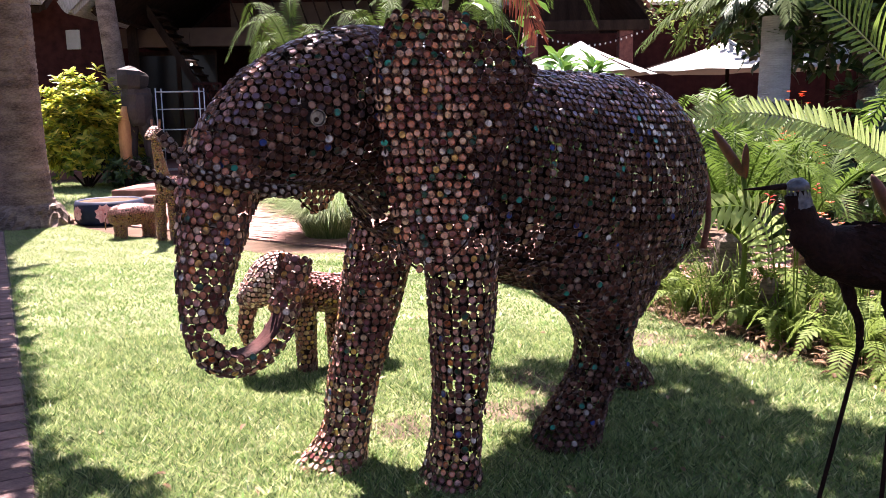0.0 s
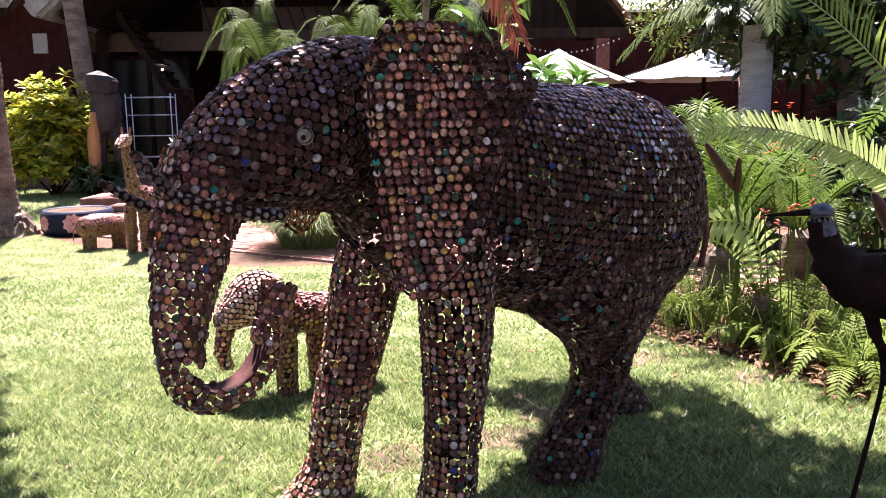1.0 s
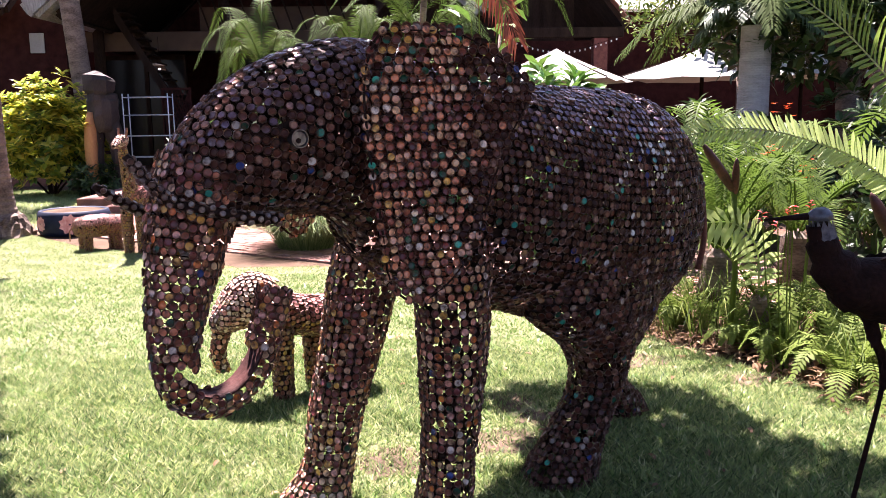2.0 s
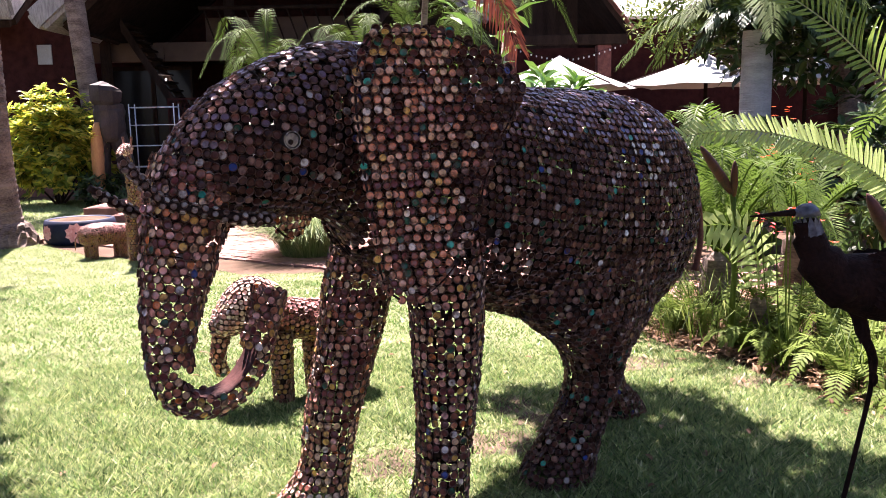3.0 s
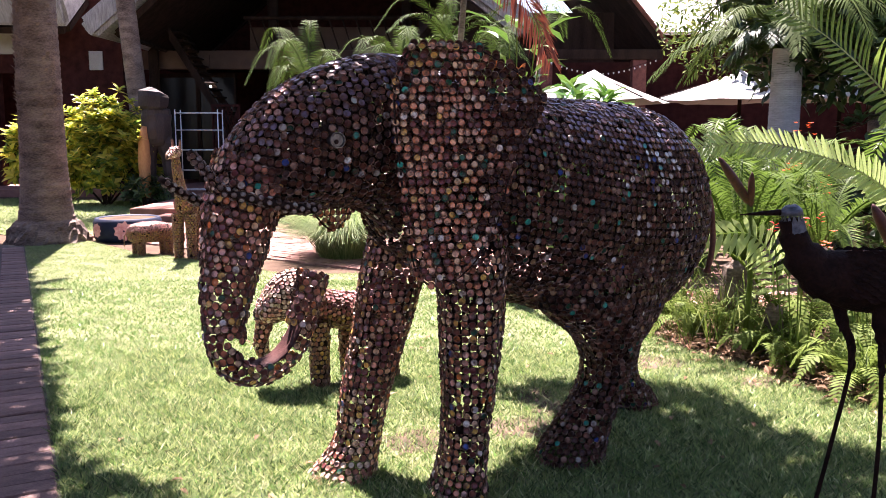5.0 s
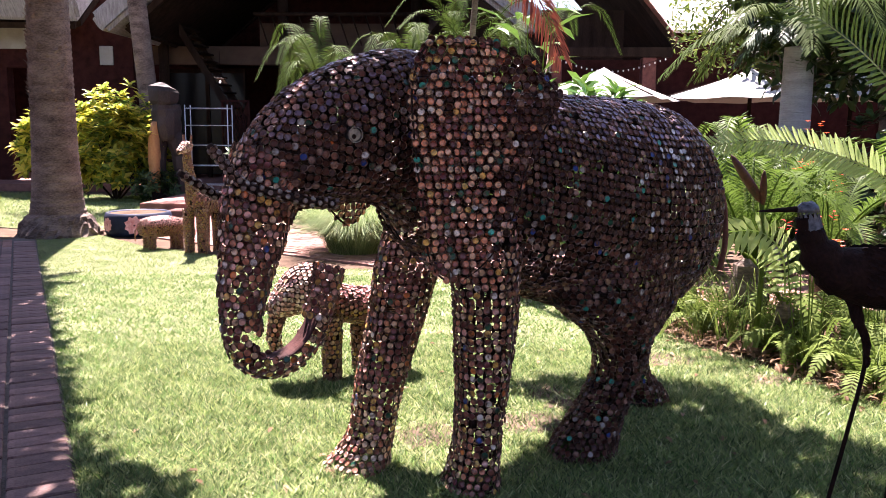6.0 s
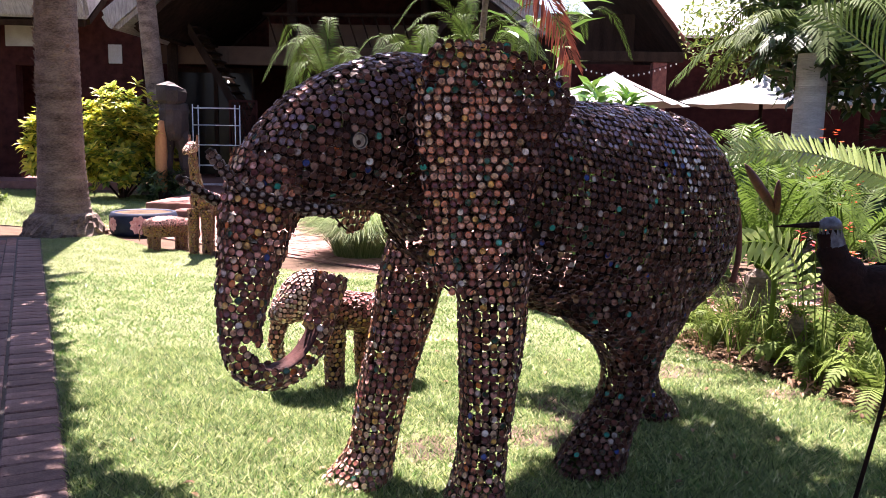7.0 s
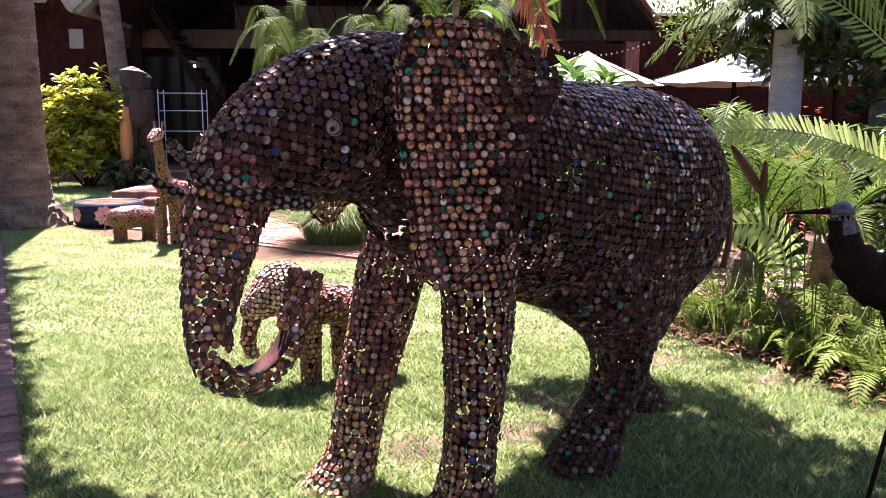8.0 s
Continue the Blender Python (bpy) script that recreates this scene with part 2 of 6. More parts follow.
def cap_matrix(p, n, hint, flip, tilt=12.0, size=1.0):
    """The pose of a cap at p with its axis along n."""
    n = Vector(n).normalized()
    x = Vector(hint) - n * n.dot(Vector(hint))
    x = x.normalized() if x.length > 1e-4 else n.orthogonal().normalized()
    m = Matrix((x, n.cross(x), n)).transposed().to_4x4()
    m = m @ pose(0, 0, 0, rng.uniform(-tilt, tilt), rng.uniform(-tilt, tilt), rng.uniform(0, 50))
    if flip:
        m = m @ pose(0, 0, 0, 180, 0, 0) @ Matrix.Translation((0, 0, -0.006))
    return Matrix.Translation(Vector(p)) @ m @ Matrix.Scale(size, 4)


def caps_mesh(name, mats, material):
    """One joined mesh of many caps."""
    s = Shape()
    for m in mats:
        a = np.array(m)
        s.add((CAP_V @ a[:3, :3].T + a[:3, 3]).tolist(), CAP_F)
    return mesh_of(name, s.v, s.f, [material, M_RIM], False, CAP_RIM * len(mats))


class Limb:
    """A tube of elliptic sections. rows: centre (3), half width along e1, half width along e2; rings lie across the axis given by e1, e2."""

    def __init__(self, rows, e1, e2, power=2.0):
        self.rows = smooth_path(rows, 10)
        self.e1, self.e2, self.power = np.array(e1, float), np.array(e2, float), power
        self.ax = np.cross(self.e1, self.e2)
        self.along = self.rows[:, :3] @ self.ax

    def ring(self, i, n):
        """Points at even arc length round the section i (a float index)."""
        k = min(int(i), len(self.rows) - 2)
        row = self.rows[k] + (self.rows[k + 1] - self.rows[k]) * (i - k)
        th = np.linspace(0, 2 * np.pi, 97)
        c, s = np.cos(th), np.sin(th)
        q = 2.0 / self.power
        P = row[:3] + np.outer(np.sign(c) * np.abs(c) ** q * row[3], self.e1) + np.outer(np.sign(s) * np.abs(s) ** q * row[4], self.e2)
        seg = np.concatenate([[0], np.cumsum(np.linalg.norm(np.diff(P, axis=0), axis=1))])
        if n is None:
            return P, seg[-1], row
        w = (np.arange(n) + self.shift) / n % 1.0 * seg[-1]
        return np.array([[np.interp(x, seg, P[:, j]) for j in range(3)] for x in w]), seg[-1], row

    def lining(self, others, inset=0.011, left_out=0.5):
        """Torn dark strips added behind the caps to deepen the shade in their gaps."""
        s = Shape()
        idx = np.arange(0, len(self.rows), 2)
        grid = []
        for i in idx:
            P, _, row = self.ring(float(min(i, len(self.rows) - 1.001)), None)
            d = P[:-1:2] - row[:3]
            ln = np.linalg.norm(d, axis=1, keepdims=True) + 1e-9
            grid.append(row[:3] + d * np.maximum(0.1, 1 - inset / ln))
        n = len(grid[0])
        for a in range(len(grid) - 1):
            for k in range(n):
                if rng.random() < left_out:
                    continue
                q = [grid[a][k], grid[a][(k + 1) % n], grid[a + 1][(k + 1) % n], grid[a + 1][k]]
                if any(o.inside(sum(q) / 4) for o in others):
                    continue
                s.add([Vector(v) for v in q], [(0, 1, 2, 3)])
        return s

    def inside(self, p, margin=0.012):
        a = p @ self.ax
        order = np.argsort(self.along)
        al = self.along[order]
        if a < al[0] or a > al[-1]:
            return False
        row = np.array([np.interp(a, al, self.rows[order, j]) for j in range(5)])
        d = p - row[:3]
        u, v = d @ self.e1, d @ self.e2
        A, B = max(row[3] - margin, 1e-3), max(row[4] - margin, 1e-3)
        return abs(u / A) ** self.power + abs(v / B) ** self.power < 1

    def caps(self, flip, others=(), spacing=CAP, stagger=True, miss=0.02, tilt=12.0, keep=None):
        """The poses of rows of caps over the tube, but for those inside the others, and the rings for the wires."""
        poses, rings = [], []
        mean = [self.ring(i, None) for i in range(len(self.rows))]
        # the walk along the tube goes by the longest side line
        lines = np.array([m[0] for m in mean])
        step = np.linalg.norm(np.diff(lines, axis=0), axis=2)
        step = np.percentile(step, 92, axis=1)
        dist = np.concatenate([[0], np.cumsum(step)])
        count = max(2, int(dist[-1] / (spacing * 0.96)))
        for r in range(count + 1):
            i = float(np.interp(dist[-1] * r / count, dist, np.arange(len(dist))))
            _, length, row = self.ring(i, None)
            n = max(4, int(round(length / spacing)))
            self.shift = 0.5 * (r % 2) if stagger else 0.0
            P, _, row = self.ring(i, n)
            ahead, _, _ = self.ring(min(i + 0.4, len(self.rows) - 1.001), n)
            behind, _, _ = self.ring(max(i - 0.4, 0), n)
            t1 = ahead - behind
            t2 = np.roll(P, -1, axis=0) - np.roll(P, 1, axis=0)
            nrm = np.cross(t2, t1)
            outward = np.sign(np.sum(nrm * (P - row[:3]), axis=1, keepdims=True))
            outward[outward == 0] = 1
            nrm = nrm * outward
            good = []
            for p, q, h in zip(P, nrm, t1):
                if np.linalg.norm(q) < 1e-9 or any(o.inside(p) for o in others):
                    good.append(False)
                    continue
                good.append(True)
                if rng.random() < miss or (keep and not keep(p)):
                    continue
                p2 = p + np.array([rng.gauss(0, 0.0016) for _ in range(3)])
                f = flip(p, q / np.linalg.norm(q)) if callable(flip) else rng.random() < flip
                poses.append(cap_matrix(p2, q, h, f, tilt, rng.uniform(0.95, 1.04)))
            rings.append((P, good))
        return poses, rings


def wires(rings, r=0.0022, inset=0.007, every=2):
    """Thin wire hoops behind the caps."""
    s = Shape()
    for P, good in rings[::every]:
        n = len(P)
        mid = P.mean(axis=0)
        out = P - mid
        P = mid + out * (1 - inset / (np.linalg.norm(out, axis=1, keepdims=True) + 1e-6))
        run = []
        for k in range(n + 1):
            if good[k % n] and good[(k + 1) % n]:
                run.append(P[k % n])
            else:
                if len(run) > 2:
                    s.tube(run, r, 3, False)
                run = []
        if len(run) > 2:
            s.tube(run, r, 3, False)
    return s


# ---- the elephant ----
X, Y, Z = (1, 0, 0), (0, 1, 0), (0, 0, 1)
ELEPHANT = Matrix.Translation((0.345, 3.17, 0)) @ pose(0, 0, 0, 0, 0, 213.4)
elephant = thing("elephant_sculpture", "large elephant sculpture of rusty bottle caps standing on a lawn", "sculpture", ELEPHANT)

torso = Limb([(-1.03, 0, 1.02, 0.02, 0.03), (-1.015, 0, 1.02, 0.11, 0.13), (-0.98, 0, 1.02, 0.19, 0.24), (-0.9, 0, 1.02, 0.26, 0.34), (-0.78, 0, 1.02, 0.31, 0.43),
              (-0.6, 0, 1.02, 0.36, 0.475), (-0.35, 0, 1.04, 0.37, 0.47), (-0.1, 0, 1.08, 0.37, 0.435), (0.15, 0, 1.13, 0.34, 0.40), (0.4, 0, 1.2, 0.29, 0.39), (0.6, 0, 1.3, 0.24, 0.35)], Y, Z, 2.2)
head = Limb([(0.56, 0, 1.29, 0.24, 0.365), (0.68, 0, 1.365, 0.225, 0.285), (0.82, 0, 1.365, 0.22, 0.25), (0.95, 0, 1.33, 0.2, 0.23), (1.06, 0, 1.29, 0.17, 0.2), (1.14, 0, 1.25, 0.14, 0.16), (1.2, 0, 1.22, 0.1, 0.11), (1.23, 0, 1.2, 0.04, 0.05)], Y, Z, 2.1)
front_near = Limb([(0.36, 0.18, 1.0, 0.17, 0.14), (0.349, 0.2, 0.8, 0.128, 0.125), (0.351, 0.2, 0.6, 0.114, 0.115), (0.363, 0.2, 0.4, 0.092, 0.11), (0.379, 0.2, 0.2, 0.082, 0.105), (0.4, 0.2, 0.08, 0.086, 0.12), (0.415, 0.2, 0.0, 0.115, 0.14)], X, Y)
front_far = Limb([(0.41, -0.18, 1.0, 0.14, 0.14), (0.463, -0.2, 0.8, 0.13, 0.13), (0.523, -0.2, 0.58, 0.108, 0.125), (0.588, -0.2, 0.36, 0.092, 0.115), (0.628, -0.2, 0.17, 0.084, 0.11), (0.668, -0.2, 0.07, 0.102, 0.125), (0.71, -0.2, 0.0, 0.14, 0.14)], X, Y)
hind_near = Limb([(-0.5, 0.15, 1.0, 0.3, 0.19), (-0.36, 0.18, 0.78, 0.34, 0.17), (-0.345, 0.18, 0.7, 0.345, 0.165), (-0.369, 0.18, 0.62, 0.285, 0.155), (-0.384, 0.18, 0.56, 0.209, 0.145), (-0.38, 0.18, 0.48, 0.135, 0.13), (-0.375, 0.18, 0.4, 0.1, 0.12), (-0.34, 0.18, 0.3, 0.086, 0.115), (-0.276, 0.18, 0.2, 0.102, 0.115), (-0.21, 0.18, 0.1, 0.132, 0.125), (-0.183, 0.18, 0.05, 0.145, 0.133), (-0.173, 0.18, 0.0, 0.155, 0.14)], X, Y)
hind_far = Limb([(-0.75, -0.15, 1.0, 0.24, 0.19), (-0.84, -0.19, 0.78, 0.17, 0.17), (-0.86, -0.2, 0.56, 0.12, 0.14), (-0.82, -0.2, 0.36, 0.1, 0.115), (-0.81, -0.2, 0.2, 0.1, 0.11), (-0.89, -0.2, 0.08, 0.13, 0.125), (-0.935, -0.2, 0.0, 0.135, 0.135)], X, Y)

# the trunk bends round, so its rings follow its own line
TRUNK = smooth_path([(1.10, 0, 1.24, 0.15), (1.155, 0, 1.13, 0.125), (1.185, 0, 1.0, 0.108), (1.215, 0, 0.85, 0.084), (1.232, 0, 0.71, 0.066), (1.205, 0, 0.6, 0.06),
                     (1.12, 0, 0.558, 0.056), (1.035, 0, 0.585, 0.052), (0.968, 0, 0.665, 0.05), (0.93, 0, 0.765, 0.049), (0.9, 0, 0.87, 0.052)], 12)


def trunk_caps():
    pts, rad = TRUNK[:, :3], TRUNK[:, 3]
    dist = np.concatenate([[0], np.cumsum(np.linalg.norm(np.diff(pts, axis=0), axis=1))])
    poses, rings = [], []
    count = int(dist[-1] / 0.0252)
    for r in range(count + 1):
        s = dist[-1] * r / count
        c = np.array([np.interp(s, dist, pts[:, j]) for j in range(3)])
        rr = float(np.interp(s, dist, rad))
        d = np.array([np.interp(s + 0.01, dist, pts[:, j]) - np.interp(s - 0.01, dist, pts[:, j]) for j in range(3)])
        d /= np.linalg.norm(d) + 1e-9
        e1, e2 = np.array(Y, float), np.cross(d, np.array(Y, float))
        n = max(5, int(round(2 * math.pi * rr / 0.0272)))
        P, good = [], []
        for k in range(n):
            a = 2 * math.pi * (k + 0.5 * (r % 2)) / n
            q = e1 * math.cos(a) + e2 * math.sin(a)
            p = c + q * rr
            P.append(p)
            ok = not (head.inside(p) or torso.inside(p))
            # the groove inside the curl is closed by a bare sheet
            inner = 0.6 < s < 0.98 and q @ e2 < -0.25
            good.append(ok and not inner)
            if ok and not inner and rng.random() > 0.03:
                poses.append(cap_matrix(p + np.array([rng.gauss(0, 0.002) for _ in range(3)]), q, d, rng.random() < 0.5, 11, rng.uniform(0.95, 1.04)))
        rings.append((np.array(P), good))
    sheet = []
    for s in np.linspace(0.62, 1.0, 22):
        c = np.array([np.interp(s, dist, pts[:, j]) for j in range(3)])
        rr = float(np.interp(s, dist, rad))
        d = np.array([np.interp(s + 0.01, dist, pts[:, j]) - np.interp(s - 0.01, dist, pts[:, j]) for j in range(3)])
        d /= np.linalg.norm(d) + 1e-9
        e2 = np.cross(d, np.array(Y, float))
        sheet.append((c, rr, e2))
    return poses, rings, sheet


everything = dict(torso=torso, head=head, front_near=front_near, front_far=front_far, hind_near=hind_near, hind_far=hind_far)


def limb_part(name, limb, others, material, flip, label, **kw):
    poses, rings = limb.caps(flip, others, **kw)
    frame_shape = wires(rings)
    inner = limb.lining(others, left_out=0.72 if "leg" in name else 0.5)
    frame_shape.add(inner.v, inner.f)
    frame_part = put(name, frame_shape.mesh(name, M_WIRE), elephant, label)
    # High upward-facing caps get the palette with sky reflection in its colour.
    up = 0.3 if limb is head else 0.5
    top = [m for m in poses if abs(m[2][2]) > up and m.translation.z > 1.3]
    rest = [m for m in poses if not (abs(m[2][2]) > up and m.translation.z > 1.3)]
    pale = [i for i, m in enumerate(rest) if (m.translation - Vector((-0.48, 0.33, 1.3))).length < 0.15 and rng.random() < 0.42]
    if pale:
        tagged(put("cap_cover", caps_mesh("cap_cover", [rest[i] for i in pale], M_CAP_PALE), frame_part, "cluster of white and blue caps"), kind="stuff")
        rest = [m for i, m in enumerate(rest) if i not in set(pale)]
    if limb is front_far:
        toes = [m for m in rest if m.translation.z < 0.1 and rng.random() < 0.6]
        rest = [m for m in rest if m not in toes]
        tagged(put("cap_cover", caps_mesh("cap_cover", toes, M_CAP_ROSE), frame_part, "pale pink and cream caps on the toes"), kind="stuff")
    tagged(put("cap_cover", caps_mesh("cap_cover", rest, material), frame_part), kind="stuff")
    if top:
        tagged(put("cap_cover", caps_mesh("cap_cover", top, M_CAP_SKY), frame_part, "upward caps with the sky's violet-grey reflection in their colour"), kind="stuff")
    return frame_part


def tops_up(p, n):
    """On the back and the brow the painted tops face out, lower down the hollow sides do."""
    return rng.random() < (0.12 if n[2] > 0.45 else 0.55)


limb_part("body_frame", torso, [head, front_near, front_far, hind_near, hind_far], M_CAP, tops_up, "barrel body of dark maroon caps", stagger=False)
limb_part("head_frame", head, [torso], M_CAP, tops_up, "domed head of caps, the sky's violet painted on the brow")
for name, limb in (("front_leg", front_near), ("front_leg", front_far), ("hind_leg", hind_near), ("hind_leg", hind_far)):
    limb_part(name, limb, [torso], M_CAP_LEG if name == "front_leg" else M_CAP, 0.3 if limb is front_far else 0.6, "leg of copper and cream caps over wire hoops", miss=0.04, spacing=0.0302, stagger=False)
t_poses, t_rings, t_sheet = trunk_caps()
trunk_part = put("trunk", wires(t_rings).mesh("trunk", M_WIRE), elephant, "curled trunk of caps with gaps between them")
tagged(put("cap_cover", caps_mesh("cap_cover", t_poses, M_CAP_LEG), trunk_part), kind="stuff")
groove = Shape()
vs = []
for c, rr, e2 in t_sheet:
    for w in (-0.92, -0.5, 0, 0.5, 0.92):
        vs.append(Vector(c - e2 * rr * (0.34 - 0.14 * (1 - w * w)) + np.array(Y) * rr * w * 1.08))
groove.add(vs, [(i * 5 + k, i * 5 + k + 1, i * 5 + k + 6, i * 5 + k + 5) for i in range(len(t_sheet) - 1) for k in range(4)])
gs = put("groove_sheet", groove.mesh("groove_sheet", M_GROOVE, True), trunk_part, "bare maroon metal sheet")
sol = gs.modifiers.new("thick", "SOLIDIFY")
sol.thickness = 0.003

# ears: rows of single caps hung on a flared fan
EAR_ROWS = [(0.84, 0.52, 0.58), (0.88, 0.47, 0.63), (0.94, 0.42, 0.655), (1.05, 0.36, 0.675), (1.2, 0.33, 0.7), (1.35, 0.26, 0.71), (1.43, 0.21, 0.715), (1.49, 0.19, 0.715), (1.54, 0.24, 0.71), (1.59, 0.31, 0.695), (1.635, 0.38, 0.675), (1.67, 0.45, 0.645)]


def ear_point(f, z, side):
    out = 0.285 + 0.26 * (0.715 - f) - 0.10 * max(0.0, 1.15 - z)
    out += 0.012 * math.sin(f * 22 + z * 5)
    if side < 0:
        return np.array([f + 0.1, -out - 0.05, z + 0.15])
    return np.array([f, out, z])


ear_cap = mesh_of("bottle_cap", CAP_V.tolist(), CAP_F, [M_CAP_EAR, M_RIM], False, CAP_RIM)


def build_ear(side):
    zs = np.arange(0.84, 1.68 if side > 0 else 1.18, 0.0282)
    hoops = Shape()
    wire_rows, mats, backing = [], [], []
    for r, z in enumerate(zs):
        lo = np.interp(z, [e[0] for e in EAR_ROWS], [e[1] for e in EAR_ROWS])
        hi = np.interp(z, [e[0] for e in EAR_ROWS], [e[2] for e in EAR_ROWS])
        n = int((hi - lo) * 1.04 / 0.0285)
        row = []
        for k in range(n + 1):
            f = hi - (hi - lo) * k / max(n, 1)
            p = ear_point(f, z, side)
            row.append(p)
            d1, d2 = ear_point(f + 0.01, z, side) - p, ear_point(f, z + 0.01, side) - p
            q = np.cross(d1, d2)
            if q[1] * side < 0:
                q = -q
            q = q / np.linalg.norm(q) + np.array([0.1, 0, 0.28])
            if rng.random() > 0.02:
                mats.append(cap_matrix(p + np.array([rng.gauss(0, 0.0028) for _ in range(3)]), q, d1, rng.random() < 0.7, 16, rng.uniform(0.92, 1.04)))
            if z > 1.2 or side < 0:
                b = ear_point(f - 0.013, z + 0.012, side) - np.array([0, side * 0.016, 0])
                backing.append(cap_matrix(b, q, d1, True, 8))
        if len(row) > 2:
            hoops.tube([p - np.array([0, side * 0.008, 0]) for p in row], 0.002, 3, False)
            wire_rows.append(row)
    rim = [r[-1] for r in wire_rows]
    top = wire_rows[-1][::-1]
    hoops.tube(rim, 0.003, 5)
    hoops.tube(top, 0.003, 5)
    hoops.tube([r[0] for r in wire_rows], 0.004, 5)
    return mats, hoops, backing


for side in (1, -1):
    mats, hoops, backing = build_ear(side)
    ear = put("ear", hoops.mesh("ear", M_WIRE), elephant, "broad flaring ear hung with rows of coppery caps")
    if side == 1:
        mats.reverse()
        # Rear caps get darker paint, so the light's fade across the ear is coloured in.
        front = [m for m in mats if m.translation.x > 0.4 + rng.gauss(0, 0.04)]
        rear = [m for m in mats if m not in front]
        for m in front[:330]:
            put("bottle_cap", ear_cap, ear, m=m)
        tagged(put("cap_cover", caps_mesh("cap_cover", front[330:], M_CAP_LEG), ear), kind="stuff")
        tagged(put("cap_cover", caps_mesh("cap_cover", rear + backing, M_CAP), ear, "rear ear caps in darker colours that paint the light's falloff"), kind="stuff")
    else:
        tagged(put("cap_cover", caps_mesh("cap_cover", mats + backing, M_CAP_LEG), ear), kind="stuff")

# eyes: the ends of drink cans
for side in (1, -1):
    s = Shape()
    prof = [(0.0, 0.004), (0.02, 0.004), (0.0225, 0.002), (0.024, 0.009), (0.027, 0.009), (0.0275, 0.0), (0.026, -0.05)]
    n = 28
    vs = [(r * math.cos(2 * math.pi * k / n), r * math.sin(2 * math.pi * k / n), z) for r, z in prof[1:] for k in range(n)]
    vs.append((0, 0, 0.004))
    fs = [(j * n + k, j * n + (k + 1) % n, (j + 1) * n + (k + 1) % n, (j + 1) * n + k) for j in range(len(prof) - 2) for k in range(n)]
    fs += [(len(vs) - 1, k, (k + 1) % n) for k in range(n)]
    s.add(vs, fs)
    eye_m = Matrix.Translation((0.9, side * 0.216, 1.35)) @ pose(0, 0, 0, -90 * side, 0, 0) @ pose(0, 0, 0, 0, 0, 20)
    eye_part = put("eye", s.mesh("eye", M_ALU), elephant, "end of a silver drink can", eye_m)
    hole = Shape()
    hole.tube([(0.006, 0.004, 0.0035), (0.006, 0.004, 0.0056)], 0.008, 12)
    put("can_opening", hole.mesh("can_opening", M_WIRE), eye_part, "dark opening")

# tusks: a string of caps over a bent rod
for side, line in ((1, [(0.98, 0.225, 1.125), (1.065, 0.23, 1.135), (1.17, 0.215, 1.162), (1.27, 0.19, 1.192), (1.33, 0.18, 1.258), (1.375, 0.17, 1.318)]), (-1, [(1.03, -0.17, 1.09), (1.206, -0.17, 1.121), (1.296, -0.165, 1.162), (1.385, -0.15, 1.222)])):
    P = smooth_path(line, 8)
    tusk = put("tusk", Shape().tube(P.tolist(), [0.015 - 0.004 * i / len(P) for i in range(len(P))], 8).mesh("tusk", M_WIRE, True), elephant, "thin upturned tusk of overlapping caps")
    poses = []
    for i in range(0, len(P) - 1, 2):
        d = P[i + 1] - P[i]
        d /= np.linalg.norm(d)
        for a in range(0, 360, 72):
            e1 = np.cross(d, [0, 0, 1.0])
            e1 /= np.linalg.norm(e1)
            q = e1 * math.cos(radians(a + i * 18)) + np.cross(d, e1) * math.sin(radians(a + i * 18))
            poses.append(cap_matrix(P[i] + q * (0.018 - 0.005 * i / len(P)), q, d, False, 12, 0.66))
    tagged(put("cap_cover", caps_mesh("cap_cover", poses, M_CAP_TUSK), tusk), kind="stuff")
# tail
P = smooth_path([(-1.1, 0.03, 1.15), (-1.16, 0.05, 1.05), (-1.18, 0.06, 0.85), (-1.16, 0.05, 0.7)], 6)
put("tail", Shape().tube(P.tolist(), [0.02, *[0.014] * (len(P) - 2), 0.02], 7).mesh("tail", M_RUST, True), elephant, "thin rusty tail")

# ---- ground, lawn and paths ----
M_THATCH = surface("thatch", (0.17, 0.16, 0.16), (0.36, 0.34, 0.335), 6, 0.95, 1.0, fine=70, stretch=(6, 1, 1))
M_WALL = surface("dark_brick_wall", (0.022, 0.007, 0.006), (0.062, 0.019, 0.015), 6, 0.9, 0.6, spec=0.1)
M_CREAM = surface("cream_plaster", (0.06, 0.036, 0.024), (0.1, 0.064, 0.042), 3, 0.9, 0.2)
M_WHITE = surface("white_plaster", (0.62, 0.61, 0.58), (0.8, 0.79, 0.76), 2, 0.85, 0.2)
M_TIMBER = surface("dark_timber", (0.012, 0.007, 0.005), (0.036, 0.022, 0.016), 6, 0.9, 0.4, stretch=(1, 1, 0.15), spec=0.08)
M_CANVAS = surface("white_canvas", (0.32, 0.31, 0.3), (0.44, 0.43, 0.41), 2, 0.8, 0.15)
M_TILE = surface("clay_tile", (0.16, 0.06, 0.04), (0.32, 0.13, 0.09), 5, 0.85, 0.5, per="object")
M_IRON = surface("dark_iron", (0.008, 0.004, 0.003), (0.028, 0.012, 0.009), 18, 0.85, 0.9, spec=0.12)
M_ZINC = surface("zinc_sheet", (0.06, 0.065, 0.08), (0.16, 0.17, 0.2), 30, 0.5, 0.3, metal=0.5)
M_WOOD = surface("carved_wood", (0.014, 0.01, 0.009), (0.055, 0.04, 0.035), 5, 0.75, 0.8, stretch=(1, 1, 0.25))
M_RAW = surface("raw_orange_wood", (0.3, 0.13, 0.05), (0.5, 0.25, 0.1), 6, 0.7, 0.4, stretch=(1, 1, 0.2))
